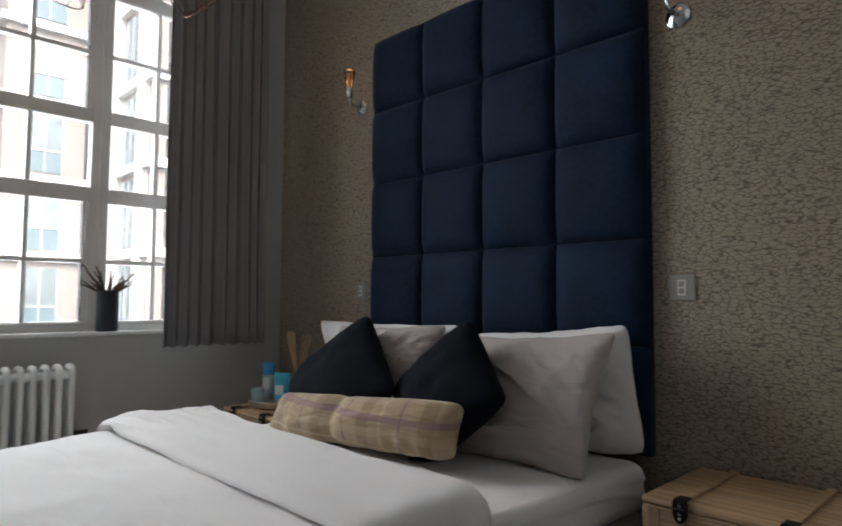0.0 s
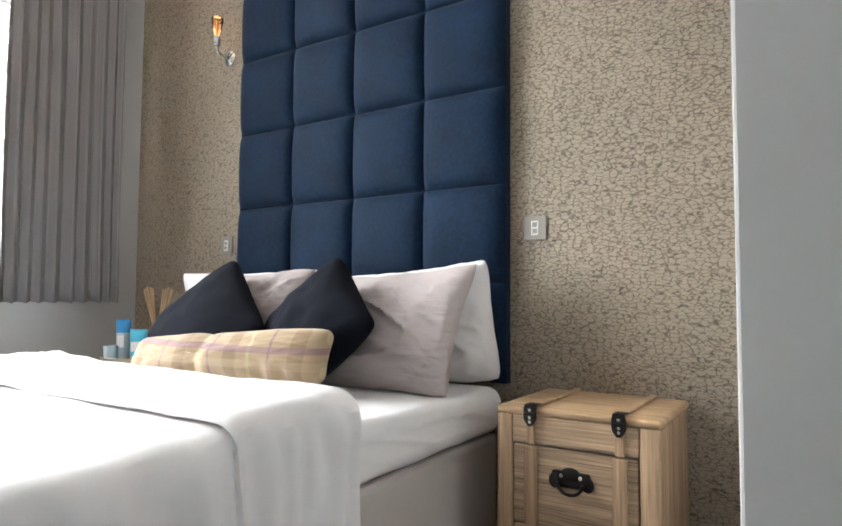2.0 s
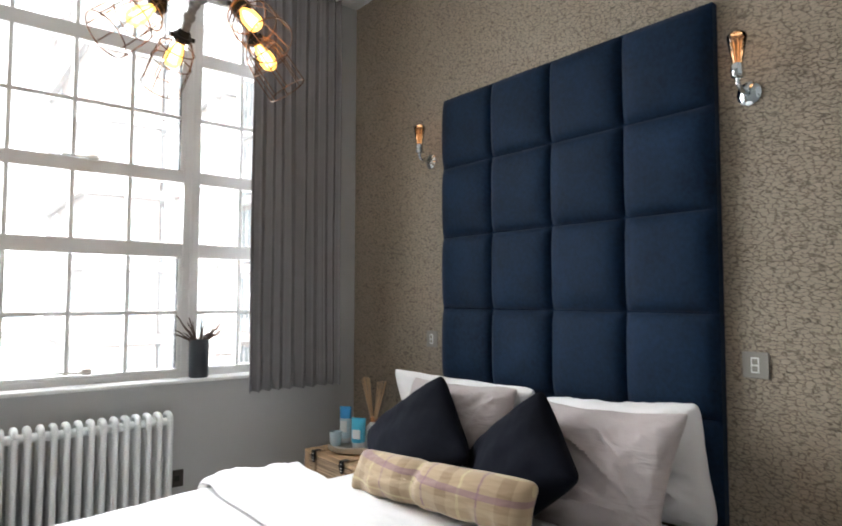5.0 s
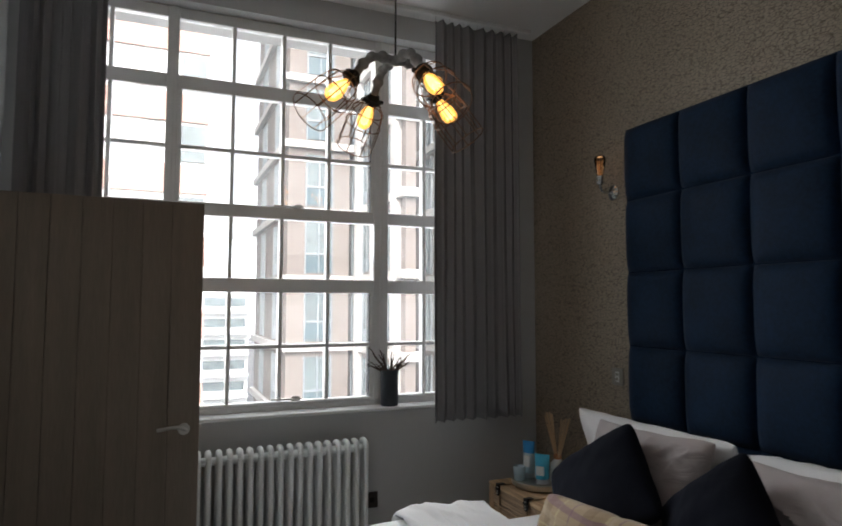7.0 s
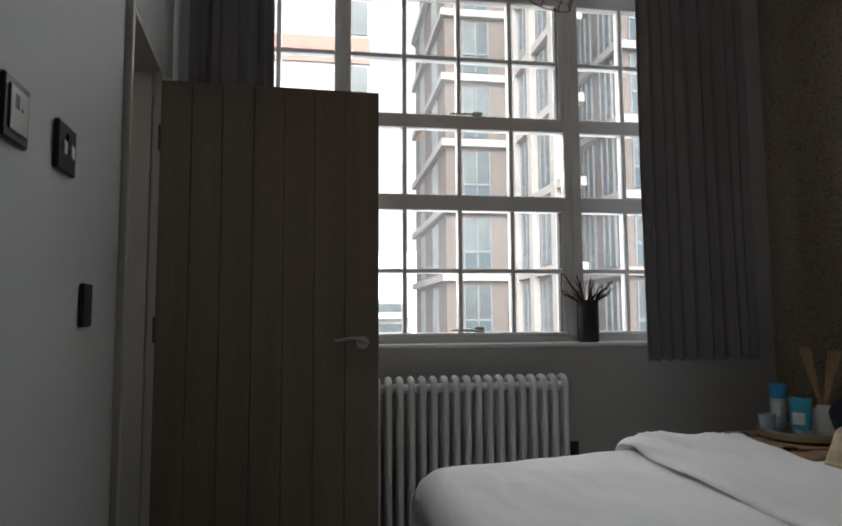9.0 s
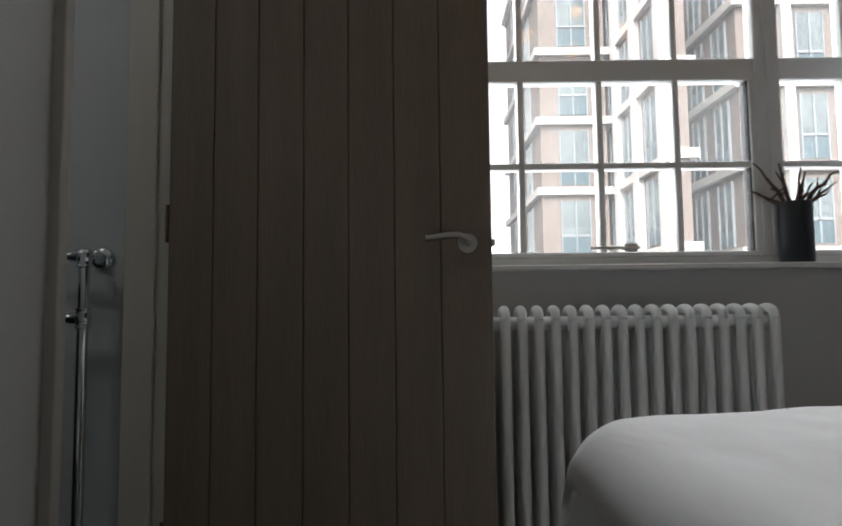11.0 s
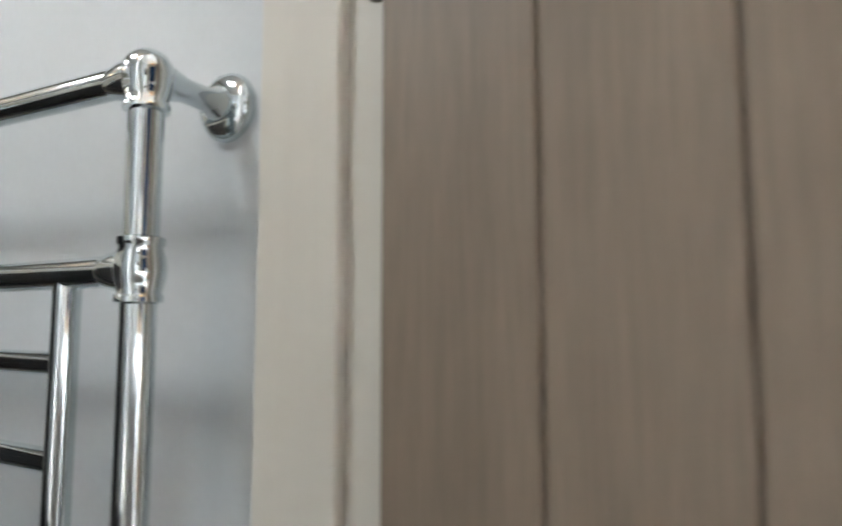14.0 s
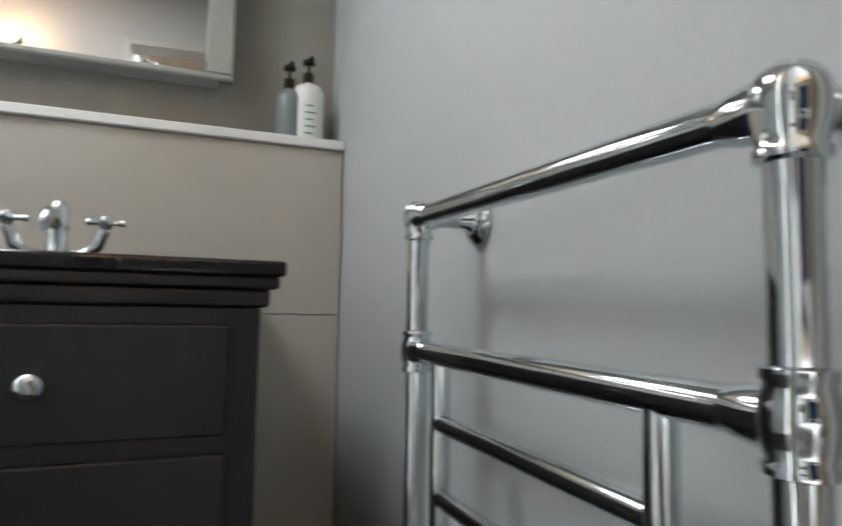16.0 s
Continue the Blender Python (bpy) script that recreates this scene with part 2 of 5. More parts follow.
def crackle():
    """Raised flakes of paper parted by thin dark cracks, wider than they are high."""
    m = bpy.data.materials.new("crackle_wallpaper")
    m.use_nodes = True
    n, l = m.node_tree.nodes, m.node_tree.links
    b = n["Principled BSDF"]
    tc, mp = n.new("ShaderNodeTexCoord"), n.new("ShaderNodeMapping")
    mp.inputs["Scale"].default_value = (1, 40, 80)
    l.new(tc.outputs["Object"], mp.inputs["Vector"])
    warp = n.new("ShaderNodeTexNoise")
    warp.inputs["Scale"].default_value, warp.inputs["Detail"].default_value = 1.1, 3
    l.new(mp.outputs[0], warp.inputs["Vector"])
    sub = n.new("ShaderNodeVectorMath")
    sub.operation = "MULTIPLY_ADD"
    sub.inputs[1].default_value = (0, 0.8, 0.6)
    l.new(warp.outputs["Color"], sub.inputs[0])
    l.new(mp.outputs[0], sub.inputs[2])
    vor = n.new("ShaderNodeTexVoronoi")
    vor.feature = "DISTANCE_TO_EDGE"
    vor.inputs["Scale"].default_value, vor.inputs["Randomness"].default_value = 1.0, 0.75
    l.new(sub.outputs[0], vor.inputs["Vector"])
    crack = n.new("ShaderNodeMapRange")
    crack.inputs["From Min"].default_value, crack.inputs["From Max"].default_value = 0.01, 0.10
    crack.inputs["To Min"].default_value, crack.inputs["To Max"].default_value = 0.0, 1.0
    l.new(vor.outputs["Distance"], crack.inputs["Value"])
    gate = n.new("ShaderNodeTexNoise")
    gate.inputs["Scale"].default_value = 1.5
    l.new(mp.outputs[0], gate.inputs["Vector"])
    gr = n.new("ShaderNodeMapRange")
    gr.inputs["From Min"].default_value, gr.inputs["From Max"].default_value = 0.46, 0.66
    l.new(gate.outputs["Fac"], gr.inputs["Value"])
    mx = n.new("ShaderNodeMath")
    mx.operation = "MAXIMUM"
    l.new(crack.outputs[0], mx.inputs[0])
    l.new(gr.outputs[0], mx.inputs[1])
    mix = n.new("ShaderNodeMix")
    mix.data_type = "RGBA"
    mix.inputs[6].default_value = (0.11, 0.084, 0.06, 1)
    mix.inputs[7].default_value = (0.345, 0.283, 0.213, 1)
    l.new(mx.outputs[0], mix.inputs[0])
    gn = n.new("ShaderNodeTexNoise")
    gn.inputs["Scale"].default_value, gn.inputs["Detail"].default_value = 45, 5
    l.new(tc.outputs["Object"], gn.inputs["Vector"])
    g2 = n.new("ShaderNodeMapRange")
    g2.inputs["To Min"].default_value, g2.inputs["To Max"].default_value = 0.78, 1.2
    l.new(gn.outputs["Fac"], g2.inputs["Value"])
    sc = n.new("ShaderNodeVectorMath")
    sc.operation = "SCALE"
    l.new(mix.outputs[2], sc.inputs[0])
    l.new(g2.outputs[0], sc.inputs["Scale"])
    l.new(sc.outputs[0], b.inputs["Base Color"])
    b.inputs["Roughness"].default_value = 0.55
    bp = n.new("ShaderNodeBump")
    bp.inputs["Strength"].default_value, bp.inputs["Distance"].default_value = 0.7, 0.003
    hs = n.new("ShaderNodeMath")
    hs.operation = "MULTIPLY_ADD"
    hs.inputs[1].default_value = 0.4
    l.new(gn.outputs["Fac"], hs.inputs[0])
    l.new(mx.outputs[0], hs.inputs[2])
    l.new(hs.outputs[0], bp.inputs["Height"])
    l.new(bp.outputs[0], b.inputs["Normal"])
    return m


def plaid():
    m = bpy.data.materials.new("mustard_plaid")
    m.use_nodes = True
    n, l = m.node_tree.nodes, m.node_tree.links
    b = n["Principled BSDF"]
    tc = n.new("ShaderNodeTexCoord")
    sep = n.new("ShaderNodeSeparateXYZ")
    l.new(tc.outputs["Object"], sep.inputs[0])
    last = None
    base = (0.42, 0.305, 0.19, 1)

    def stripe(axis, period, offset, half, color, strength, prev):
        mul = n.new("ShaderNodeMath")
        mul.operation = "MULTIPLY_ADD"
        mul.inputs[1].default_value, mul.inputs[2].default_value = 1 / period, offset
        l.new(sep.outputs[axis], mul.inputs[0])
        fr = n.new("ShaderNodeMath")
        fr.operation = "FRACT"
        l.new(mul.outputs[0], fr.inputs[0])
        lt = n.new("ShaderNodeMath")
        lt.operation = "COMPARE"
        lt.inputs[1].default_value, lt.inputs[2].default_value = 0.5, half
        l.new(fr.outputs[0], lt.inputs[0])
        st = n.new("ShaderNodeMath")
        st.operation = "MULTIPLY"
        st.inputs[1].default_value = strength
        l.new(lt.outputs[0], st.inputs[0])
        mx = n.new("ShaderNodeMix")
        mx.data_type = "RGBA"
        if prev is None:
            mx.inputs[6].default_value = base
        else:
            l.new(prev, mx.inputs[6])
        mx.inputs[7].default_value = color
        l.new(st.outputs[0], mx.inputs[0])
        return mx.outputs[2]

    last = stripe(1, 0.26, 0.0, 0.10, (0.27, 0.18, 0.10, 1), 0.65, last)
    last = stripe(1, 0.26, 0.3, 0.025, (0.53, 0.44, 0.25, 1), 0.8, last)
    last = stripe(1, 0.26, 0.62, 0.02, (0.24, 0.13, 0.17, 1), 0.65, last)
    last = stripe(2, 0.17, 0.62, 0.06, (0.24, 0.13, 0.17, 1), 0.65, last)
    last = stripe(2, 0.17, 0.2, 0.03, (0.53, 0.44, 0.25, 1), 0.7, last)
    last = stripe(2, 0.17, 0.9, 0.08, (0.52, 0.40, 0.26, 1), 0.4, last)
    l.new(last, b.inputs["Base Color"])
    nz = n.new("ShaderNodeTexNoise")
    nz.inputs["Scale"].default_value = 350
    l.new(tc.outputs["Object"], nz.inputs["Vector"])
    bp = n.new("ShaderNodeBump")
    bp.inputs["Strength"].default_value, bp.inputs["Distance"].default_value = 0.3, 0.001
    l.new(nz.outputs["Fac"], bp.inputs["Height"])
    l.new(bp.outputs[0], b.inputs["Normal"])
    b.inputs["Roughness"].default_value, b.inputs["Sheen Weight"].default_value = 0.9, 0.2
    return m


PAPER = crackle()
PLAID = plaid()

# ---- building blocks ----
ORG = {}


def thing(name, at, label, category, group="", kind=""):
    ob = new(name)
    ob.empty_display_size = 0.1
    ob.location = at
    ORG[ob] = Vector(at)
    return tagged(ob, label, category, group, kind)


def origin(ob):
    return ORG.get(ob, Vector((0, 0, 0)))


def part(name, bm, material, parent=None, label="", smooth=False, kind=""):
    """One mesh from a bmesh given in world coordinates, under its thing or part."""
    me = bpy.data.meshes.new(name)
    o = origin(parent) if parent else Vector((0, 0, 0))
    bmesh.ops.translate(bm, verts=bm.verts, vec=-o)
    if smooth:
        bm.normal_update()
        for e in bm.edges:
            if len(e.link_faces) == 2 and e.calc_face_angle(0) > 1.0:
                e.smooth = False
    bm.to_mesh(me)
    bm.free()
    if smooth:
        for p in me.polygons:
            p.use_smooth = True
    me.materials.append(material)
    ob = new(name, me)
    if parent:
        ob.parent = parent
        ORG[ob] = o
    return tagged(ob, label, "", "", kind)


def structure(name, bm, material, label="", smooth=False):
    ob = part(name, bm, material, None, "", smooth)
    return tagged(ob, label or name.replace("_", " "), name.split("_")[0], "", "structure")


def box(x0, x1, y0, y1, z0, z1, bevel=0.0, seg=1, bm=None):
    own = bmesh.new()
    bmesh.ops.create_cube(own, size=1, matrix=Matrix.Translation(((x0 + x1) / 2, (y0 + y1) / 2, (z0 + z1) / 2)) @ Matrix.Diagonal((abs(x1 - x0), abs(y1 - y0), abs(z1 - z0), 1)))
    if bevel:
        bmesh.ops.bevel(own, geom=own.edges[:], offset=bevel, segments=seg, affect="EDGES", profile=0.5)
    return join(bm, own) if bm else own


def join(bm, own):
    tmp = bpy.data.meshes.new("tmp")
    own.to_mesh(tmp)
    own.free()
    bm.from_mesh(tmp)
    bpy.data.meshes.remove(tmp)
    return bm


def rod(a, b, r, seg=16, r2=None, bm=None, caps=True):
    a, b = Vector(a), Vector(b)
    own = bmesh.new()
    d = b - a
    bmesh.ops.create_cone(own, cap_ends=caps, segments=seg, radius1=r, radius2=r if r2 is None else r2, depth=d.length,
                          matrix=Matrix.Translation((a + b) / 2) @ d.to_track_quat("Z", "Y").to_matrix().to_4x4())
    return join(bm, own) if bm else own


def ball(c, r, bm=None, scale=(1, 1, 1), seg=16):
    own = bmesh.new()
    bmesh.ops.create_uvsphere(own, u_segments=seg, v_segments=seg // 2 + 2, radius=r, matrix=Matrix.Translation(c) @ Matrix.Diagonal((*scale, 1)))
    return join(bm, own) if bm else own


def lathe(c, profile, seg=24, bm=None, m=None):
    """Turns (radius, height) pairs round an upright axis at c."""
    own = bmesh.new()
    rings = []
    for r, h in profile:
        rings.append([own.verts.new((max(r, 1e-4) * math.cos(2 * math.pi * i / seg), max(r, 1e-4) * math.sin(2 * math.pi * i / seg), h)) for i in range(seg)])
    for a, b in zip(rings, rings[1:]):
        for i in range(seg):
            own.faces.new((a[i], a[(i + 1) % seg], b[(i + 1) % seg], b[i]))
    own.faces.new(rings[0][::-1])
    own.faces.new(rings[-1])
    if m is not None:
        bmesh.ops.transform(own, matrix=m, verts=own.verts)
    bmesh.ops.translate(own, verts=own.verts, vec=c)
    return join(bm, own) if bm else own


def tube(points, r, seg=10, bm=None):
    """A round bar along a line of points."""
    own = bmesh.new()
    pts = [Vector(p) for p in points]
    rings = []
    for i, p in enumerate(pts):
        d = (pts[min(i + 1, len(pts) - 1)] - pts[max(i - 1, 0)]).normalized()
        q = d.to_track_quat("Z", "Y")
        rings.append([own.verts.new(p + q @ Vector((r * math.cos(2 * math.pi * k / seg), r * math.sin(2 * math.pi * k / seg), 0))) for k in range(seg)])
    for a, b in zip(rings, rings[1:]):
        best = min(range(seg), key=lambda s: sum((a[k].co - b[(k + s) % seg].co).length for k in range(0, seg, 3)))
        for k in range(seg):
            own.faces.new((a[k], a[(k + 1) % seg], b[(k + 1 + best) % seg], b[(k + best) % seg]))
    own.faces.new(rings[0][::-1])
    own.faces.new(rings[-1])
    return join(bm, own) if bm else own


# ---- sizes of the rooms ----
CEILING = 3.42
FLOOR_Z = -0.015
WALL_N = -0.2         # inner face of the window wall
WIN_X0, WIN_X1, WIN_Z0, WIN_Z1 = -2.84, -0.44, 1.03, 3.27
DOOR_TOP = 2.13
TILT = math.atan2(0.125, 1.28)          # the bathroom wall stands a few degrees off square


def wall_x(y):
    return -2.965 - (y + 0.62) * 0.0977


def slanted(x0, x1, y0, y1, z0, z1, bm=None, bevel=0.0):
    """A box whose x is measured from the bathroom wall's bedroom face."""
    own = box(x0, x1, y0, y1, z0, z1, bevel)
    for v in own.verts:
        v.co.x += wall_x(v.co.y)
    return join(bm, own) if bm else own


# ---- shell ----
structure("floor", box(-5.2, 0.2, -6.4, 0.2, -0.2, FLOOR_Z), FLOOR, "grey carpet floor of the bedroom")
structure("ceiling", box(-3.3, 0.2, -6.4, 0.2, CEILING, CEILING + 0.2), CEIL, "plain white ceiling of the bedroom")
structure("wall_east", box(0.0, 0.2, -6.4, 0.2, FLOOR_Z, CEILING), PAPER, "wall with beige crackle wallpaper behind the bed")
bm = box(-3.3, WIN_X0, WALL_N, 0.2, WIN_Z0 - 0.02, CEILING)
box(WIN_X1, 0.0, WALL_N, 0.2, WIN_Z0 - 0.02, CEILING, bm=bm)
box(WIN_X0, WIN_X1, WALL_N, 0.2, WIN_Z1, CEILING, bm=bm)
box(-3.3, 0.0, WALL_N, 0.2, FLOOR_Z, WIN_Z0 - 0.02, bm=bm)
structure("wall_north", bm, PAINT, "pale grey painted wall under and round the window")
DY0, DY1 = -1.245, -0.635
bm = slanted(-0.115, 0, -6.2, DY0 - 0.03, FLOOR_Z, CEILING)
slanted(-0.115, 0, DY1 + 0.012, WALL_N, FLOOR_Z, CEILING, bm=bm)
slanted(-0.115, 0, DY0 - 0.03, DY1 + 0.012, DOOR_TOP + 0.03, CEILING, bm=bm)
structure("wall_west", bm, PAINT, "pale grey painted wall with the bathroom doorway")
structure("wall_south", box(-3.3, 0.0, -6.4, -6.2, FLOOR_Z, CEILING), PAINT, "plain painted wall closing the room")
structure("wall_partition", box(-1.38, 0.0, -6.2, -3.52, FLOOR_Z, CEILING, 0.005, 2), PAINT, "plain grey painted projecting wall near the bedside chest")
structure("window_sill", box(WIN_X0 - 0.02, WIN_X1 + 0.02, -0.225, -0.1, WIN_Z0 - 0.02, WIN_Z0, 0.004), UPVC, "white painted window sill")

# lining of the bathroom doorway: a jamb with a rebate and stop
bm = slanted(-0.115, -0.035, DY1 - 0.02, DY1 + 0.012, FLOOR_Z, DOOR_TOP + 0.03, bevel=0.002)
slanted(-0.035, 0.004, DY1 - 0.008, DY1 + 0.012, FLOOR_Z, DOOR_TOP + 0.03, bm=bm, bevel=0.002)
structure("door_lining", bm, LININGPAINT, "cream painted door lining with a rebate")
bm = slanted(-0.12, 0.02, DY0 - 0.03, DY0, FLOOR_Z, DOOR_TOP + 0.03, bevel=0.002)
slanted(-0.115, 0.0, DY0, DY1 - 0.02, DOOR_TOP, DOOR_TOP + 0.03, bm=bm, bevel=0.002)
structure("trim", bm, LININGPAINT, "cream painted lining round the doorway")

# bathroom
structure("wall_bathroom_north", box(-4.8, -3.08, -0.61, -0.4, FLOOR_Z, 2.4), BATHPAINT, "smooth grey bathroom wall behind the towel rail")
structure("wall_bathroom_west", box(-4.8, -4.6, -3.2, -0.61, FLOOR_Z, 2.4), BATHTILE, "brownish grey tiled bathroom wall behind the mirror")
bm = bmesh.new()
boxing = structure("wall_boxing", box(-4.6, -4.462, -3.2, -0.612, FLOOR_Z, 1.327), TILEWHITE, "low tiled boxing behind the washstand")
structure("trim", box(-4.6, -4.445, -3.2, -0.612, 1.328, 1.352, 0.003), UPVC, "white shelf board on the tiled boxing")
for y0, y1 in ((-1.5, -0.614), (-2.1, -1.504)):
    for z0, z1 in ((0.306, 0.909), (0.913, 1.326), (0.0, 0.302)):
        part("tile", box(-4.462, -4.457, y0 + 0.001, y1 - 0.001, z0, z1, 0.0008), TILEWHITE, boxing)
structure("floor_bathroom", box(-4.8, -3.09, -3.4, -0.4, FLOOR_Z, -0.004), mat("dark_floor_tile", (0.016, 0.016, 0.018), 0.5, grain=20), "dark bathroom floor")
structure("wall_bathroom_south", box(-4.8, -2.95, -3.4, -3.2, FLOOR_Z, 2.4), BATHPAINT, "plain bathroom wall")
structure("ceiling_bathroom", box(-4.8, -2.99, -3.4, -0.4, 2.4, 2.5), CEIL, "white bathroom ceiling")

# ---- window ----
FY0, FY1 = -0.11, -0.05
win = tagged(part("window_1", box(WIN_X0, WIN_X1, FY0 + 0.005, FY1, WIN_Z0, WIN_Z0 + 0.03), UPVC), "white timber multi-pane window over a white sill", "window", "", "structure")
M1, M2 = (-2.284, -2.224), (-1.09, -1.0)
RAILS = [(WIN_Z0 + 0.03, 1.08), (1.697, 1.777), (2.12, 2.192), (2.812, 2.89), (3.209, WIN_Z1)]
for a, b in (M1, M2, (WIN_X0, WIN_X0 + 0.05), (WIN_X1 - 0.05, WIN_X1)):
    bm = box(a, b, FY0, FY1, WIN_Z0 + 0.03, WIN_Z1, 0.004)
    box((a + b) / 2 - 0.008, (a + b) / 2 + 0.008, FY0 - 0.006, FY0 + 0.002, WIN_Z0 + 0.03, WIN_Z1, 0.002, bm=bm)
    part("mullion", bm, UPVC, win)
SECT = [(WIN_X0 + 0.05, M1[0], [-2.56]), (M1[1], M2[0], [-1.931, -1.648, -1.373]), (M2[1], WIN_X1 - 0.05, [-0.755])]
THIN = (1.39, 2.493)
for a, b, bars in SECT:
    for z0, z1 in RAILS:
        part("transom", box(a, b, FY0 + 0.004, FY1, z0, z1, 0.004), UPVC, win)
for a, b, bars in SECT:
    levels = [RAILS[0][1], THIN[0], RAILS[1][0], RAILS[1][1], RAILS[2][0], RAILS[2][1], THIN[1], RAILS[3][0], RAILS[3][1], RAILS[4][0]]
    for x in bars:
        part("glazing_bar", box(x - 0.011, x + 0.011, FY0 + 0.008, FY1, WIN_Z0 + 0.05, WIN_Z1 - 0.05, 0.003), UPVC, win)
    for z in THIN:
        part("glazing_bar", box(a, b, FY0 + 0.01, FY1, z - 0.011, z + 0.011, 0.003), UPVC, win)
    xs = [a] + bars + [b]
    zs = [RAILS[0][1], THIN[0], RAILS[1][0], RAILS[2][0], THIN[1], RAILS[3][0], RAILS[4][0]]
    for x0, x1 in zip(xs, xs[1:]):
        for z0, z1 in zip(zs, zs[1:]):
            p = part("pane", box(x0 + 0.002, x1 - 0.002, -0.08, -0.076, z0 + 0.002, z1 - 0.002), PANE, win)
            p.visible_shadow = False
# casement stiles of the opening lights, with dark seals
for z0, z1 in ((1.08, 1.697), (2.192, 2.812)):
    for x0 in (M1[1], M2[0] - 0.022):
        part("casement_stile", box(x0, x0 + 0.022, FY0 + 0.002, FY1, z0, z1, 0.003), UPVC, win)
    part("window_seal", box(M2[0] - 0.0265, M2[0] - 0.022, FY0 + 0.012, FY1, z0, z1), SEAL, win)
for z in (1.105, 2.206):
    bm = tube([(-1.70, -0.118, z - 0.01), (-1.60, -0.122, z - 0.012), (-1.55, -0.13, z - 0.016), (-1.53, -0.135, z - 0.01)], 0.006, 8)
    box(-1.58, -1.535, -0.122, -0.108, z - 0.025, z + 0.004, 0.004, bm=bm)
    part("stay", bm, SATIN, win, "satin nickel window stay", smooth=True)

# ---- headboard ----
TY, TZ, TW, TH = -1.133, 2.552, 0.37, 0.3775
hb = thing("headboard", (-0.04, TY - 2 * TW, 0.66), "tall navy velvet headboard of square padded panels on the wallpapered wall", "headboard")
part("backing", box(-0.035, -0.001, TY - 4 * TW, TY, TZ - 5 * TH, TZ), VELVET, hb)
rnd = random.Random(4)
for r in range(5):
    for c in range(4):
        own = bmesh.new()
        n = 10
        y1, z1 = TY - c * TW, TZ - r * TH
        grid = []
        k1, k2 = rnd.uniform(-1, 1), rnd.uniform(-1, 1)
        for i in range(n + 1):
            row = []
            for j in range(n + 1):
                u, v = -math.cos(math.pi * i / n), -math.cos(math.pi * j / n)
                puff = (max(0.0, (1 - u ** 4) * (1 - v ** 4))) ** 0.42
                d = 0.032 + 0.05 * puff + 0.0012 * k1 * u * v * puff + 0.001 * k2 * math.sin(3 * u + 2 * v) * puff
                row.append(own.verts.new((-d, y1 - TW * (u + 1) / 2 * 0.997 - 0.0006, z1 - TH * (v + 1) / 2 * 0.997 - 0.0006)))
            grid.append(row)
        for i in range(n):
            for j in range(n):
                own.faces.new((grid[i][j], grid[i][j + 1], grid[i + 1][j + 1], grid[i + 1][j]))
        bmesh.ops.recalc_face_normals(own, faces=own.faces[:])
        part("padded_panel", own, VELVET, hb, smooth=True)


# ---- soft things ----
def cushion(c, u, v, t, n=44, seed=0, wrinkle=0.006, ear=0.085, flat=0.45, blunt=0.0, folds=()):
    """A stuffed cushion round c; u and v are half its width and height, t half its thickness."""
    c, u, v = Vector(c), Vector(u), Vector(v)
    w = u.cross(v).normalized()
    own = bmesh.new()
    sides = []
    for s in (1, -1):
        grid = []
        for i in range(n + 1):
            row = []
            for j in range(n + 1):
                a, b = -math.cos(math.pi * i / n), -math.cos(math.pi * j / n)
                pa = a * (1 - ear * (1 - b * b))
                pb = b * (1 - ear * (1 - a * a))
                k = 1 - blunt * (a * a * b * b) ** 3
                pa, pb = pa * k, pb * k
                puff = max(0.0, (1 - a ** 2) * (1 - b ** 2)) ** flat
                p = c + u * pa + v * pb + w * (s * t * puff)
                q = Vector((a * 1.3 + seed * 7.1, b * 1.3 - seed * 3.3, s * 2.0))
                r1 = 1 - 2.2 * abs(noise.noise(Vector((a * 2.6 + b * 1.5 + seed * 3, (b - a) * 0.8, s * 2.0 + seed))))
                r2 = 1 - 2.2 * abs(noise.noise(Vector((a * 4.5 - b * 3.2 + seed, (b + a) * 1.1, s * 3.0))))
                f = noise.noise(q * 1.6) + 0.35 * max(0, r1) ** 3 + 0.22 * max(0, r2) ** 3
                edge = (1 - abs(a) ** 6) * (1 - abs(b) ** 6)
                for fa, fb, ang, half, deep in folds:
                    da, db = a - fa, b - fb
                    along, across = da * math.cos(ang) + db * math.sin(ang), -da * math.sin(ang) + db * math.cos(ang)
                    across += 0.03 * math.sin(along * 4 + fa * 9)
                    p += w * (s * deep * math.exp(-(across / 0.042) ** 2 - (along / half) ** 4) * edge)
                p += w * (s * wrinkle * f * 2 * edge) + Vector((0, 0, 0.5 * wrinkle * f))
                row.append(p)
            grid.append(row)
        sides.append(grid)
    front, back = sides
    vf = [[own.verts.new(p) for p in row] for row in front]
    vb = [[vf[i][j] if i in (0, n) or j in (0, n) else own.verts.new(back[i][j]) for j in range(n + 1)] for i in range(n + 1)]
    for i in range(n):
        for j in range(n):
            own.faces.new((vf[i][j], vf[i + 1][j], vf[i + 1][j + 1], vf[i][j + 1]))
            own.faces.new((vb[i][j], vb[i][j + 1], vb[i + 1][j + 1], vb[i + 1][j]))
    bmesh.ops.recalc_face_normals(own, faces=own.faces[:])
    return own


def pillow(name, c, u, v, t, material, label, category, group, seed, **more):
    th = thing(name, Vector(c) - Vector((0, 0, abs(v[2]) + abs(u[2]))), label, category, group)
    part("pillow_body" if "pillow" in name else "cushion_body", cushion(c, u, v, t, seed=seed, **more), material, th, smooth=True)
    return th


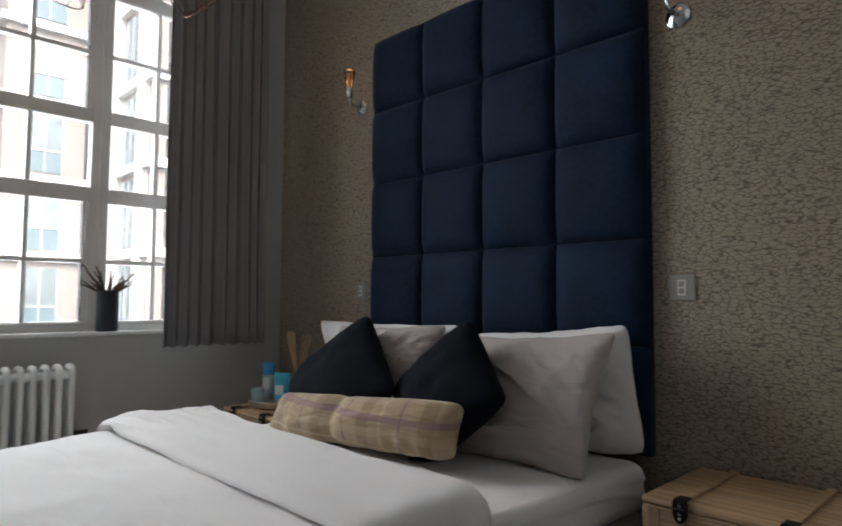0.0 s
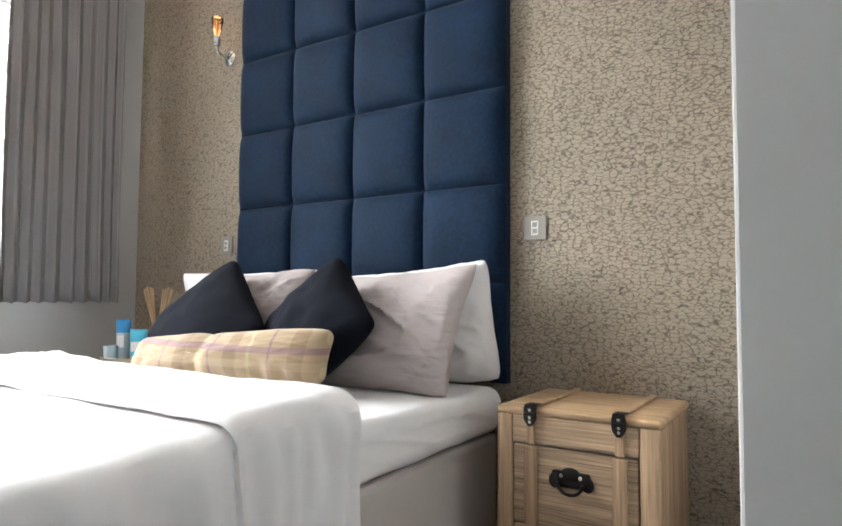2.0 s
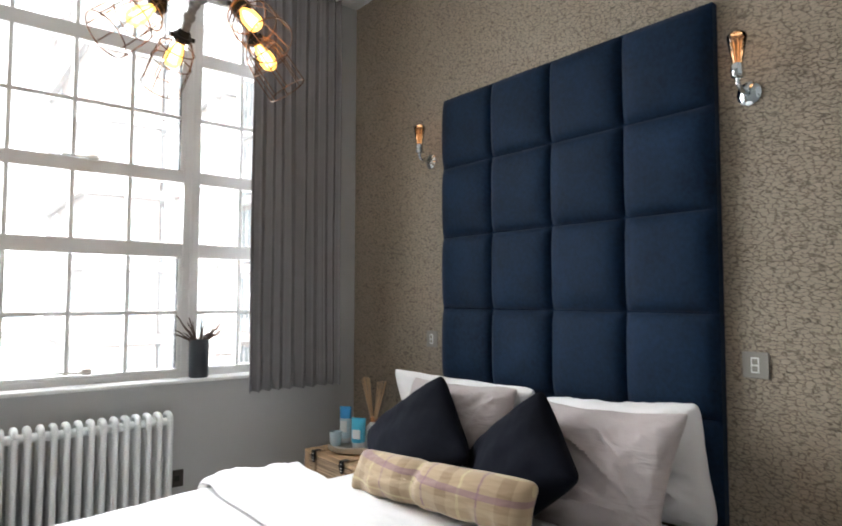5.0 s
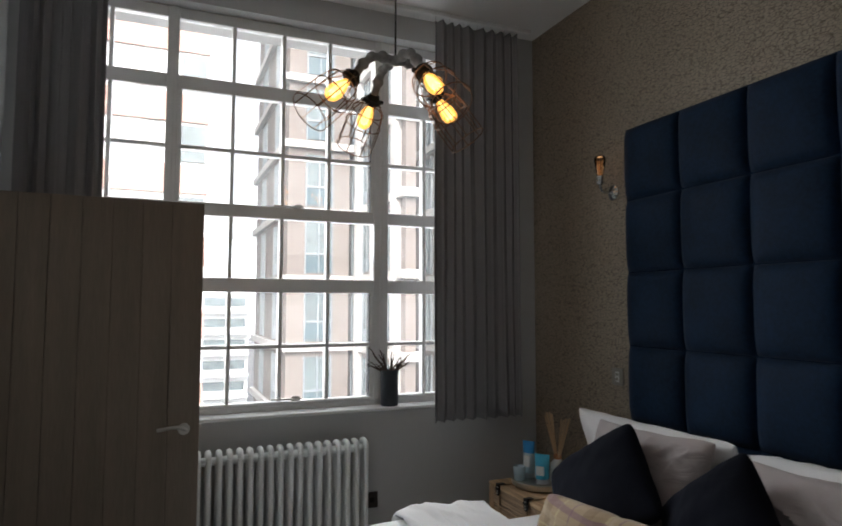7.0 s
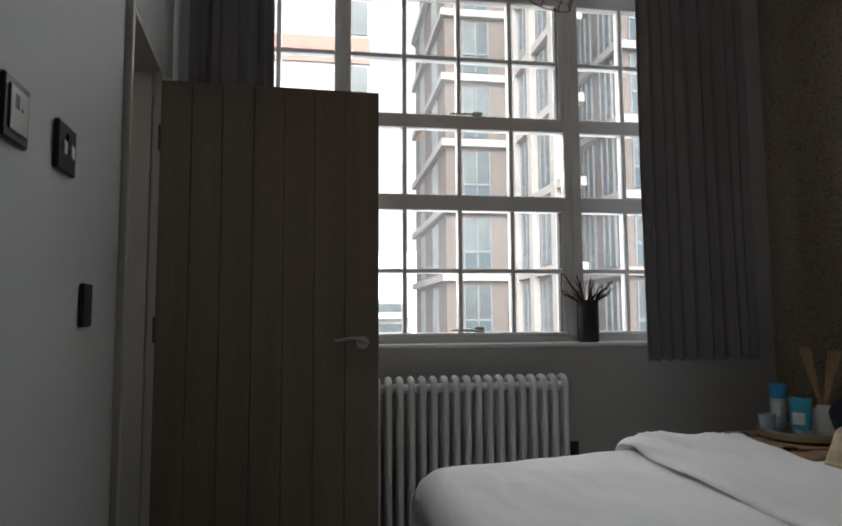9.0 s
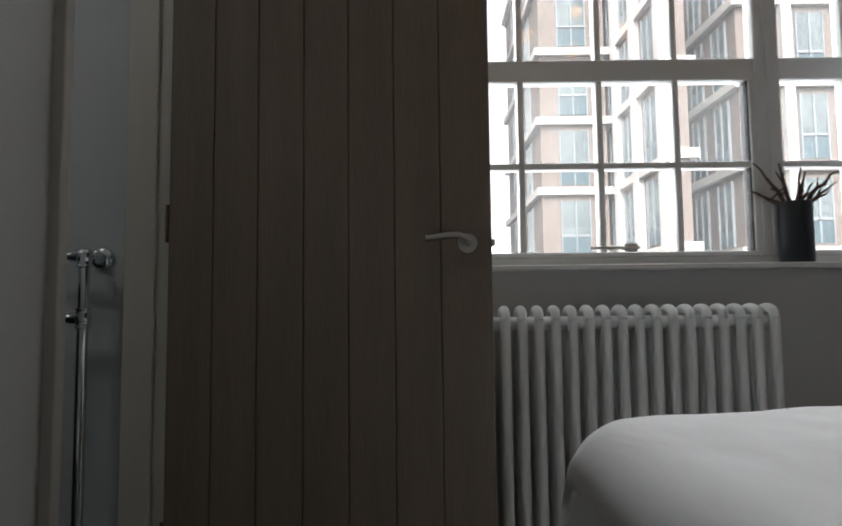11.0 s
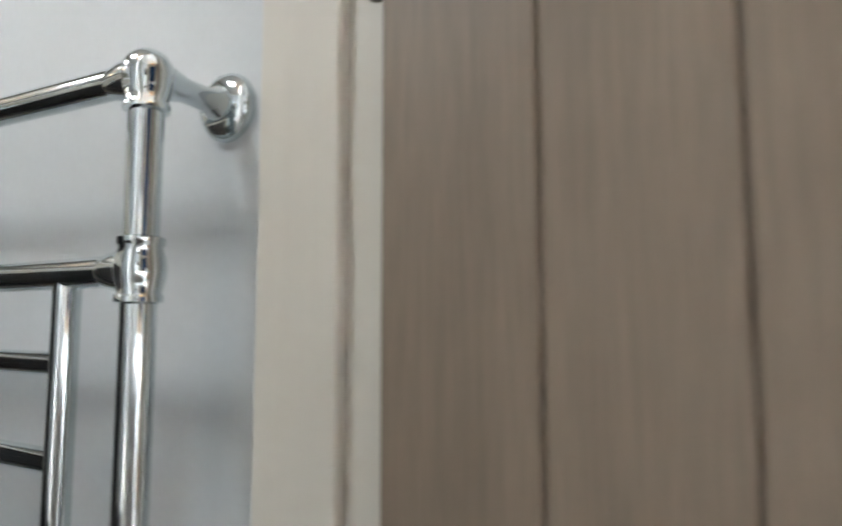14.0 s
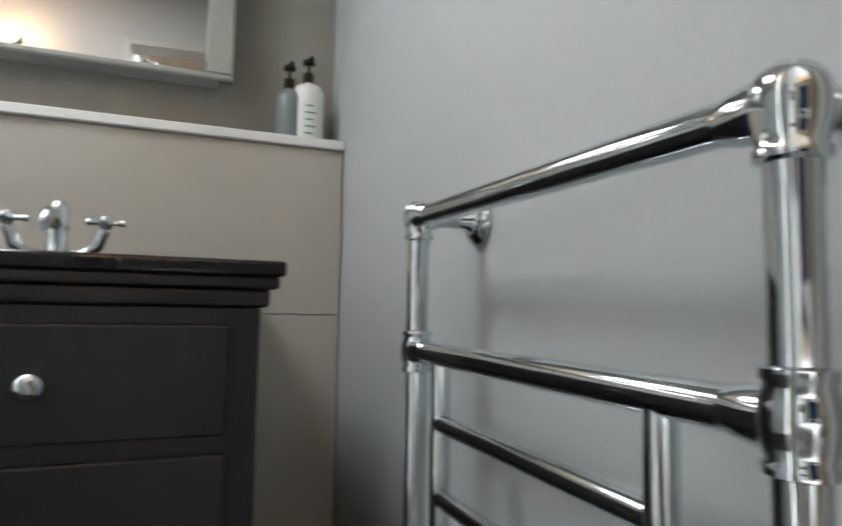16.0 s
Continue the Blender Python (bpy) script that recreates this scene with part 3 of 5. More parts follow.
# ---- bed ----
BT = 0.665
bed = thing("bed", (-1.1, -1.9, 0), "double bed with pale divan base and white fitted sheet", "bed")
part("divan_base", box(-1.98, -0.1, -2.61, -1.18, 0.05, 0.497, 0.02, 3), DIVAN, bed)
for x in (-1.9, -0.2):
    for y in (-2.5, -1.3):
        part("foot", rod((x, y, FLOOR_Z), (x, y, 0.06), 0.025), IRON, bed)
own = box(-1.99, -0.095, -2.63, -1.16, 0.505, BT, 0.05, 4)
bmesh.ops.subdivide_edges(own, edges=[e for e in own.edges if e.calc_length() > 0.055], cuts=60, use_grid_fill=True)
for v in own.verts:
    f = noise.noise(Vector((v.co.x * 2.5, v.co.y * 6, v.co.z * 14)))
    ridge = 1 - 2.4 * abs(noise.noise(Vector((v.co.x * 1.7, v.co.y * 2, v.co.z * 22 + v.co.x * 5))))
    v.co.y += 0.006 * f - (0.009 * max(0, ridge) ** 2 if v.co.y < -2.55 else 0)
    v.co.z += 0.004 * noise.noise(Vector((v.co.x * 5, v.co.y * 5, 3)))
part("mattress", own, LINEN, bed, "mattress in a white fitted sheet", smooth=True)


def duvet_sheet(x0, x1, y0, y1, top, drop0, drop1, thick, seed, foot_drop=0.0, hump=0.0, foot_part=0.1, slope=0.0):
    """A quilt that lies over the bed between y0 and y1 and hangs down at both sides."""
    own = bmesh.new()
    R = 0.085
    flatw = (y1 - y0) - 2 * R
    arc = R * math.pi / 2
    length = drop0 + arc + flatw + arc + drop1
    n, m = 110, 130
    grid = []
    for i in range(m + 1):
        row = []
        x = x0 + (x1 - x0) * i / m
        for j in range(n + 1):
            s = length * j / n
            if s < drop0:
                y, z, ny, nz = y0, top - R - (drop0 - s), -1, 0
            elif s < drop0 + arc:
                a = (s - drop0) / R
                y, z, ny, nz = y0 + R - R * math.cos(a), top - R + R * math.sin(a), -math.cos(a), math.sin(a)
            elif s < drop0 + arc + flatw:
                y, z, ny, nz = y0 + R + (s - drop0 - arc), top, 0, 1
            elif s < drop0 + 2 * arc + flatw:
                a = (s - drop0 - arc - flatw) / R
                y, z, ny, nz = y1 - R + R * math.sin(a), top - R + R * math.cos(a), math.sin(a), math.cos(a)
            else:
                y, z, ny, nz = y1, top - R - (s - drop0 - 2 * arc - flatw), 1, 0
            f = noise.noise(Vector((x * 2.2 + seed, s * 2.2, seed))) + 0.45 * noise.noise(Vector((x * 6, s * 5 + seed, 2.0))) + 0.2 * noise.noise(Vector((x * 15, s * 11, 5.0)))
            side = 1.0 if nz < 0.3 else 0.55
            wave = (0.012 * math.sin(x * 30 + 4 * noise.noise(Vector((x * 3, s * 2, 1)))) + 0.007 * math.sin(x * 83 + 7 * noise.noise(Vector((x * 2, s * 3, 4))))) * (1 - abs(nz)) if nz < 0.6 else 0
            puff = 0.022 * f * side + wave
            if hump:
                puff += hump * math.exp(-((x + 1.12) / 0.22) ** 2 - ((y + 1.27) / 0.16) ** 2) * (0.55 + 0.5 * f + 1.1 * max(0, 1 - 3.2 * abs(noise.noise(Vector((x * 7.5, s * 4.0 + x * 4, 9.0))))))
            xx = x
            u = (x - x0) / (x1 - x0)
            z -= slope * (1 - u) ** 1.3
            if foot_drop and u < foot_part:
                k = (foot_part - u) / foot_part
                z -= foot_drop * (1 - math.sqrt(max(0, 1 - k * k)))
            row.append(own.verts.new((xx, y + ny * puff, z + nz * puff)))
        grid.append(row)
    for i in range(m):
        for j in range(n):
            own.faces.new((grid[i][j], grid[i][j + 1], grid[i + 1][j + 1], grid[i + 1][j]))
    bmesh.ops.recalc_face_normals(own, faces=own.faces[:])
    return own


duvet = thing("duvet", (-1.5, -1.9, BT), "thick white duvet spread over the bed with its top turned back", "duvet")
ob = part("cover", duvet_sheet(-2.04, -1.08, -2.655, -1.13, BT + 0.07, 0.42, 0.42, 0.04, 1.0, foot_drop=0.1, slope=0.045), LINEN, duvet, smooth=True)
sm = ob.modifiers.new("thick", "SOLIDIFY")
sm.thickness, sm.offset = 0.04, -1
ob = part("turned_back_fold", duvet_sheet(-1.34, -0.965, -2.67, -1.115, BT + 0.094, 0.40, 0.36, 0.04, 6.0, hump=0.026, foot_drop=0.022, foot_part=0.12), LINEN, duvet, smooth=True)
sm = ob.modifiers.new("thick", "SOLIDIFY")
sm.thickness, sm.offset = 0.045, -1
bv = ob.modifiers.new("round", "BEVEL")
bv.width, bv.segments, bv.limit_method = 0.02, 3, "ANGLE"

FOLDS_A = [(-0.5, 0.35, 0.75, 0.5, 0.020), (-0.25, 0.1, 0.6, 0.55, 0.022), (0.1, -0.2, 0.5, 0.5, 0.020), (0.35, -0.5, 0.25, 0.45, 0.020),
           (-0.2, -0.6, -0.2, 0.5, 0.020), (0.5, 0.3, 1.2, 0.4, 0.017), (-0.7, -0.2, 1.1, 0.35, 0.019), (0.6, -0.05, 0.9, 0.35, 0.015)]
FOLDS_B = [(-0.3, 0.5, -0.9, 0.45, 0.018), (-0.15, 0.15, -0.8, 0.5, 0.020), (-0.45, -0.1, -0.95, 0.5, 0.018), (-0.1, -0.35, -0.7, 0.45, 0.017),
           (-0.65, 0.3, -1.1, 0.4, 0.015), (0.55, 0.15, -0.8, 0.5, 0.017), (-0.75, 0.6, -0.6, 0.3, 0.015), (0.1, 0.6, 0.5, 0.3, 0.013)]
pillow("pillow", (-0.15, -2.265, 0.868), (0, 0.36, -0.03), (-0.06, 0, 0.22), 0.10, LINEN, "white pillow propped against the navy headboard behind a grey pillow", "pillow", "pillows on the bed", 1, wrinkle=0.024, flat=0.36, ear=0.05, blunt=0.05,
       n=60, folds=FOLDS_A)
pillow("pillow", (-0.17, -1.45, 0.87), (0, 0.49, 0.0), (-0.07, 0, 0.225), 0.085, LINEN, "white pillow propped against the navy headboard behind a dark cushion", "pillow", "pillows on the bed", 2, wrinkle=0.018, flat=0.36, ear=0.06, blunt=0.03)
pillow("pillow", (-0.36, -2.28, 0.863), (0.02, 0.345, -0.022), (0.09, -0.01, 0.222), 0.08, PINKGREY, "dusky grey pillow leaning on a white pillow beside a dark cushion", "pillow", "pillows on the bed", 3, wrinkle=0.01, flat=0.38, blunt=0.04, ear=0.115,
       n=72, folds=FOLDS_A)
pillow("pillow", (-0.37, -1.54, 0.865), (0.0, 0.35, -0.012), (0.09, 0, 0.225), 0.08, PINKGREY, "dusky grey pillow standing between two dark cushions", "pillow", "pillows on the bed", 4, wrinkle=0.014, flat=0.38, blunt=0.04,
       n=72, folds=FOLDS_B)
pillow("cushion", (-0.53, -2.10, 0.87), (-0.02, 0.18, -0.15), (-0.09, -0.15, -0.12), 0.105, BLACKCLOTH, "charcoal fleece cushion standing on its corner behind the plaid bolster", "cushion", "dark cushions", 5, wrinkle=0.006, ear=0.065, flat=0.42, blunt=0.06)
pillow("cushion", (-0.55, -1.515, 0.845), (-0.03, 0.25, -0.165), (-0.09, -0.185, -0.135), 0.105, BLACKCLOTH, "charcoal fleece cushion leaning on the grey pillow by the bedside bottles", "cushion", "dark cushions", 6, wrinkle=0.006, ear=0.065, flat=0.42, blunt=0.06)
bol = thing("bolster_cushion", (-0.71, -1.85, BT), "long mustard plaid bolster cushion lying before the dark cushions", "cushion")
own = cushion((-0.71, -1.84, 0.767), (0.01, -0.49, 0.035), (0.03, 0, 0.085), 0.092, n=90, seed=9, wrinkle=0.005, ear=0.045, flat=0.38, blunt=0.07)
for v in own.verts:
    k = math.exp(-((v.co.y + 1.80) / 0.035) ** 2)
    v.co.z -= 0.012 * k if v.co.z > 0.79 else 0
    v.co.x += 0.02 * k if v.co.x < -0.71 else 0
    low = max(0.0, min(1.0, (0.80 - v.co.z) / 0.08))
    pucker = math.sin(v.co.y * 42 + 3 * noise.noise(Vector((v.co.y * 6, 0, v.co.z * 5)))) * max(0, noise.noise(Vector((v.co.y * 4, 3, 1))) + 0.45)
    v.co.x += 0.017 * pucker * low
part("cushion_body", own, PLAID, bol, smooth=True)


# ---- bedside chests ----
def chest(y0, y1, top, label, x0=-0.425, x1=-0.02):
    th = thing("bedside_chest", ((x0 + x1) / 2, (y0 + y1) / 2, 0), label, "bedside cabinet", "chests beside the bed")
    part("body", box(x0 + 0.02, x1, y0 + 0.004, y1 - 0.004, FLOOR_Z, top - 0.022, 0.008, 3), PINESIDE, th, smooth=True)
    part("lid", box(x0, x1 - 0.001, y0, y1, top - 0.022, top, 0.009, 3), PINE, th, smooth=True)
    for a, b in ((y0 + 0.001, y0 + 0.056), (y1 - 0.05, y1 - 0.001)):
        part("corner_post", box(x0 + 0.001, x0 + 0.024, a, b, FLOOR_Z, top - 0.0225, 0.006, 2), PINESIDE, th, smooth=True)
    part("upper_front", box(x0 + 0.003, x0 + 0.024, y0 + 0.057, y1 - 0.051, top - 0.104, top - 0.0225, 0.003), PINE2, th)
    # dark sheet behind the drawers: shade of the gaps put into colour
    part("drawer_gap_shade", box(x0 + 0.012, x0 + 0.021, y0 + 0.056, y1 - 0.05, FLOOR_Z, top - 0.10), DOORDARK, th)
    for z1, z0 in ((top - 0.109, top - 0.335), (top - 0.341, FLOOR_Z + 0.06)):
        d = part("drawer", box(x0 + 0.003, x0 + 0.014, y0 + 0.061, y1 - 0.055, z0, z1, 0.003), PINE2, th)
        yc, pz = (y0 + y1) / 2 + 0.006, z1 - 0.082
        own = box(x0 - 0.002, x0 + 0.003, yc - 0.055, yc + 0.055, pz - 0.02, pz + 0.026, 0.008, 2)
        ball((x0 - 0.002, yc, pz + 0.018), 0.024, own, (0.22, 1.2, 0.8), 14)
        for s in (-1, 1):
            ball((x0 - 0.002, yc + s * 0.048, pz - 0.004), 0.022, own, (0.2, 0.8, 1), 12)
        part("pull_plate", own, IRON, d, "black iron pull plate")
        own = tube([(x0 - 0.012, yc + 0.036 * math.cos(a), pz - 0.004 - 0.032 * math.sin(a)) for a in [math.pi * k / 10 for k in range(11)]], 0.005, 8)
        part("pull_ring", own, IRON, d, "black iron pull ring", smooth=True)
        for s in (-1, 1):
            part("screw", ball((x0 - 0.004, yc + s * 0.028, pz + 0.012), 0.006, None, (0.6, 1, 1), 10), SATIN, d, "worn steel screw")
    for f in (0.235, 0.775):
        yc = y1 - (y1 - y0) * f
        part("strap", box(x0 + 0.02, x1, yc - 0.012, yc + 0.012, top + 0.0005, top + 0.008, 0.003, 2), PINE, th)
        part("strap", box(x0 - 0.005, x0 + 0.002, yc - 0.013, yc + 0.013, top - 0.104, top - 0.03, 0.003, 2), PINESIDE, th)
        part("strap", box(x0 - 0.007, x0 + 0.002, yc - 0.021, yc + 0.021, top - 0.335, top - 0.110, 0.003, 2), PINESIDE, th)
        # hinged clasp: a folded plate with a rounded tongue and rivets
        own = bmesh.new()
        outline = [(-0.015, 0.012), (0.015, 0.012), (0.019, 0.0), (0.019, -0.03), (0.013, -0.042), (0.006, -0.05), (-0.006, -0.05), (-0.013, -0.042), (-0.019, -0.03), (-0.019, 0.0)]
        face = own.faces.new([own.verts.new((x0 - 0.006, yc + dy, top + dz)) for dy, dz in outline])
        ext = bmesh.ops.extrude_face_region(own, geom=[face])
        bmesh.ops.translate(own, verts=[g for g in ext["geom"] if isinstance(g, bmesh.types.BMVert)], vec=(-0.006, 0, 0))
        bmesh.ops.recalc_face_normals(own, faces=own.faces[:])
        box(x0 - 0.012, x0 + 0.032, yc - 0.017, yc + 0.017, top + 0.008, top + 0.0125, 0.002, bm=own)
        clasp = part("clasp", own, IRON, th, "black iron clasp")
        own = rod((x0 - 0.014, yc - 0.016, top - 0.014), (x0 - 0.014, yc + 0.016, top - 0.014), 0.005, 10)
        part("clasp_pin", own, IRON, clasp, smooth=True)
        for dz in (-0.004, -0.026, -0.038):
            part("rivet", ball((x0 - 0.0125, yc, top + dz), 0.0045, None, (0.7, 1, 1), 8), SATIN, clasp, "worn steel rivet")
    return th


chest(-3.243, -2.768, 0.662, "pine bedside chest with black iron clasps beside the bed", x0=-0.44)
chest(-1.07, -0.55, 0.644, "pine bedside chest with bottles on it by the curtain", x0=-0.55)

# ---- on the far chest ----
tray = thing("tray", (-0.34, -0.76, 0.655), "round polished metal tray on the pine bedside chest", "tray")
own = lathe((-0.34, -0.76, 0.653), [(0.15, 0), (0.155, 0.004), (0.16, 0.03), (0.156, 0.03), (0.15, 0.007), (0.02, 0.006)], 40)
part("dish", own, SATIN, tray, smooth=True)
own = tube([(-0.34 + 0.158 * math.cos(a), -0.76 + 0.158 * math.sin(a), 0.684) for a in [2 * math.pi * k / 40 for k in range(41)]], 0.003, 6)
part("rim", own, SATIN, tray, smooth=True)


def lotion_tube(c, w, h, lower, upper, label):
    """A squeeze tube on its cap: round below, pressed flat and wide at the top."""
    x, y, z = c
    th = thing("lotion_tube", c, label, "toiletry tube", "toiletries on the tray")
    part("cap", lathe((x, y, z), [(w * 0.40, 0), (w * 0.42, 0.004), (w * 0.42, 0.024), (w * 0.38, 0.027)], 20), SILVERCAP, th, smooth=True)

    def skin(h0, h1):
        own, rings = bmesh.new(), []
        for k in range(9):
            f = h0 + (h1 - h0) * k / 8
            rx, ry = w * 0.44 * (1 - f) ** 0.6 + 0.002, w * (0.44 + 0.08 * f)
            rings.append([own.verts.new((x + rx * math.cos(a), y + ry * math.sin(a), z + 0.026 + (h - 0.026) * f)) for a in [2 * math.pi * q / 24 for q in range(24)]])
        for a, b in zip(rings, rings[1:]):
            for q in range(24):
                own.faces.new((a[q], a[(q + 1) % 24], b[(q + 1) % 24], b[q]))
        own.faces.new(rings[0][::-1])
        own.faces.new(rings[-1])
        return own
    part("tube_body", skin(0, 0.62), lower, th, smooth=True)
    part("tube_shoulder", skin(0.622, 1), upper, th, "bright blue upper part", smooth=True)
    part("paper_label", box(x - w * 0.44, x - w * 0.36, y - w * 0.28, y + w * 0.28, z + h * 0.3, z + h * 0.62, 0.003), PAPERWHITE, th)
    th.rotation_euler[2] = radians(35)
    return th


lotion_tube((-0.334, -0.632, 0.66), 0.07, 0.20, PALEBLUE, BLUE, "tall pale tube with a bright blue top on the metal tray")
lotion_tube((-0.334, -0.765, 0.66), 0.084, 0.155, CYAN, CYAN, "short cyan tube with a white label beside the diffuser")
jar = thing("tumbler", (-0.415, -0.66, 0.66), "small pale frosted tumbler on the metal tray", "glass", "toiletries on the tray")
part("tumbler_wall", lathe((-0.415, -0.66, 0.66), [(0.028, 0), (0.03, 0.003), (0.034, 0.075), (0.032, 0.075), (0.028, 0.008), (0.004, 0.007)], 24), PALEBLUE, jar, smooth=True)
DX, DY = -0.25, -0.79
dif = thing("reed_diffuser", (DX, DY, 0.661), "white diffuser bottle with bare wooden reeds on the bedside chest", "reed diffuser")
part("jar", lathe((DX, DY, 0.661), [(0.036, 0), (0.04, 0.01), (0.04, 0.10), (0.02, 0.125), (0.018, 0.15), (0.014, 0.15), (0.014, 0.1)]), PAPERWHITE, dif, smooth=True)
part("collar", lathe((DX, DY, 0.788), [(0.0205, 0), (0.022, 0.003), (0.021, 0.024), (0.017, 0.026)], 20), COPPERTIE, dif, "copper tie round the neck", smooth=True)
rnd = random.Random(8)
for k in range(12):
    side = -1 if k < 6 else 1
    lean, dx = side * rnd.uniform(0.07, 0.105), rnd.uniform(-0.03, 0.03)
    part("reed", rod((DX, DY - side * 0.004, 0.74), (DX + dx, DY + lean, 1.02 + rnd.uniform(-0.008, 0.008)), 0.0032, 6), REED, dif)


# ---- curtains ----
def curtain(name, x0, x1, z0, z1, y, label, pitch=0.068, seed=1):
    th = thing(name, ((x0 + x1) / 2, y, z1), label, "curtain", "curtains of the window")
    own = bmesh.new()
    n, rows = int((x1 - x0) / 0.0035), 30
    rnd = random.Random(seed)
    ph = [rnd.uniform(0, 6) for _ in range(4)]
    grid = []
    for j in range(rows + 1):
        v = j / rows
        row = []
        for i in range(n + 1):
            u = i / n
            a = 2 * math.pi * (x1 - x0) * u / pitch + 1.3 * math.sin(u * 8 + ph[1]) + 2.4 * noise.noise(Vector((u * 5.5, v * 0.5, seed * 3.1))) + 0.25 * math.sin(v * 3 + ph[2] + u * 5)
            amp = 0.026 * (0.8 + 0.35 * math.sin(u * 13 + ph[0])) * (1 - 0.35 * v)
            x = x0 + (x1 - x0) * u * (1 - 0.03 * v) + 0.3 * amp * math.sin(2 * a)
            amp *= 0.75 + 0.5 * noise.noise(Vector((u * 9 + seed, v * 0.8, seed)))
            amp += 0.008 * noise.noise(Vector((u * 60, v * 1.5, seed + 3)))
            row.append(own.verts.new((x, y + amp * math.sin(a) + 0.006 * math.sin(v * 5 + u * 7), z0 + (z1 - z0) * v + (0.006 * math.sin(a) if j == 0 else 0) - (0.02 * (0.5 + 0.5 * math.sin(a)) if j == rows else 0))))
        grid.append(row)
    for j in range(rows):
        for i in range(n):
            own.faces.new((grid[j][i], grid[j][i + 1], grid[j + 1][i + 1], grid[j + 1][i]))
    ob = part("curtain_cloth", own, CURTAIN, th, smooth=True)
    s = ob.modifiers.new("thick", "SOLIDIFY")
    s.thickness = 0.003
    k = int((x1 - x0) / 0.09)
    for i in range(k + 1):
        x = x0 + (x1 - x0) * 0.97 * i / k
        part("hook", tube([(x, y, z1 - 0.02), (x, y - 0.004, z1 + 0.01), (x, y, z1 + 0.04)], 0.002, 6), SATIN, th)
    return th


structure("curtain_track", box(-2.95, -0.1, -0.345, -0.315, CEILING - 0.028, CEILING - 0.001, 0.003), UPVC, "white curtain track under the ceiling")
curtain("curtain", -0.78, -0.185, 0.945, 3.375, -0.33, "grey pleated curtain hanging over the grey wall beside the headboard")
curtain("curtain", -2.93, -2.555, 0.945, 3.375, -0.33, "grey pleated curtain hanging behind the open door", seed=5)

# ---- bathroom door, open ----
HX, HY = -2.962, -0.652
door = thing("door_1", (HX, HY, 0), "grey-brown grooved wooden door standing open", "door", "", "structure")
turn = Matrix.Translation((HX, HY, 0)) @ Matrix.Rotation(math.atan2(0.036, 0.866), 4, "Z")


def on_door(own):
    bmesh.ops.transform(own, matrix=turn, verts=own.verts)
    return own


DTOP = 2.103
part("core", on_door(box(0.0, 0.862, 0.008, 0.038, 0.06, DTOP, 0.001)), DOORDARK, door)
edges = [0, .117, .234, .356, .476, .599, .723, .862]
for a, b in zip(edges, edges[1:]):
    part("plank", on_door(box(a + 0.0009, b - 0.0009, 0, 0.012, 0.06, DTOP, 0.002)), DOORWOOD, door)
rose = bmesh.new()
rod((0.795, 0.002, 1.062), (0.795, -0.009, 1.062), 0.026, 32, bm=rose)
rod((0.795, -0.009, 1.062), (0.795, -0.045, 1.062), 0.0095, 16, bm=rose)
tube([(0.803, -0.045, 1.064), (0.79, -0.05, 1.072), (0.765, -0.052, 1.080), (0.735, -0.05, 1.079), (0.705, -0.047, 1.073), (0.68, -0.045, 1.071)], 0.0085, 12, rose)
part("door_handle", on_door(rose), SATIN, door, "satin nickel lever handle", smooth=True)
part("latch", on_door(box(0.862, 0.872, 0.012, 0.024, 1.055, 1.075, 0.002)), SATIN, door)
for z in (0.30, 1.12, 1.87):
    own = rod((-0.003, -0.001, z - 0.05), (-0.003, -0.001, z + 0.05), 0.0045, 12)
    for dz in (-0.017, 0.017):
        rod((-0.003, -0.001, z + dz - 0.0008), (-0.003, -0.001, z + dz + 0.0008), 0.005, 12, bm=own)
    part("hinge", on_door(own), HINGE, door, "dull bronze hinge")

# ---- radiator ----
rad = thing("radiator", (-1.75, -0.33, 0), "white column radiator on the wall below the window", "radiator")
x = -1.221
while x > -2.45:
    loop = []
    for k in range(9):
        a = math.pi * k / 8
        loop.append((x, -0.345 - 0.04 * math.cos(a), 0.850 + 0.03 * math.sin(a) ** 0.6))
    for k in range(9):
        a = math.pi * k / 8
        loop.append((x, -0.345 + 0.04 * math.cos(a), 0.2 - 0.024 * math.sin(a)))
    loop.append(loop[0])
    part("column", tube(loop, 0.0149, 12), RADIATOR, rad, smooth=True)
    part("middle_tube", rod((x, -0.345, 0.19), (x, -0.345, 0.86), 0.0125, 10), RADIATOR, rad, smooth=True)
    x -= 0.0511
for z in (0.838, 0.202):
    own = rod((-2.45, -0.345, z), (-1.21, -0.345, z), 0.021, 24)
    for v in own.verts:
        v.co.y = -0.345 + (v.co.y + 0.345) * 1.12
    part("header", own, RADIATOR, rad, smooth=True)
for x in (-1.35, -2.3):
    part("bracket", box(x, x + 0.02, -0.3, -0.2, 0.3, 0.34), RADIATOR, rad)
    part("foot", box(x, x + 0.03, -0.38, -0.31, FLOOR_Z, 0.2, 0.004), RADIATOR, rad)

# ---- vase ----
vase = thing("vase", (-1.006, -0.165, WIN_Z0), "dark cylindrical vase with dried twigs on the window sill", "vase")
part("pot", lathe((-1.006, -0.165, WIN_Z0), [(0.05, 0), (0.053, 0.01), (0.055, 0.205), (0.05, 0.21), (0.045, 0.2), (0.045, 0.05)], 32), VASEMAT, vase, smooth=True)
rnd = random.Random(21)
VPX, VPY = -1.006, -0.165


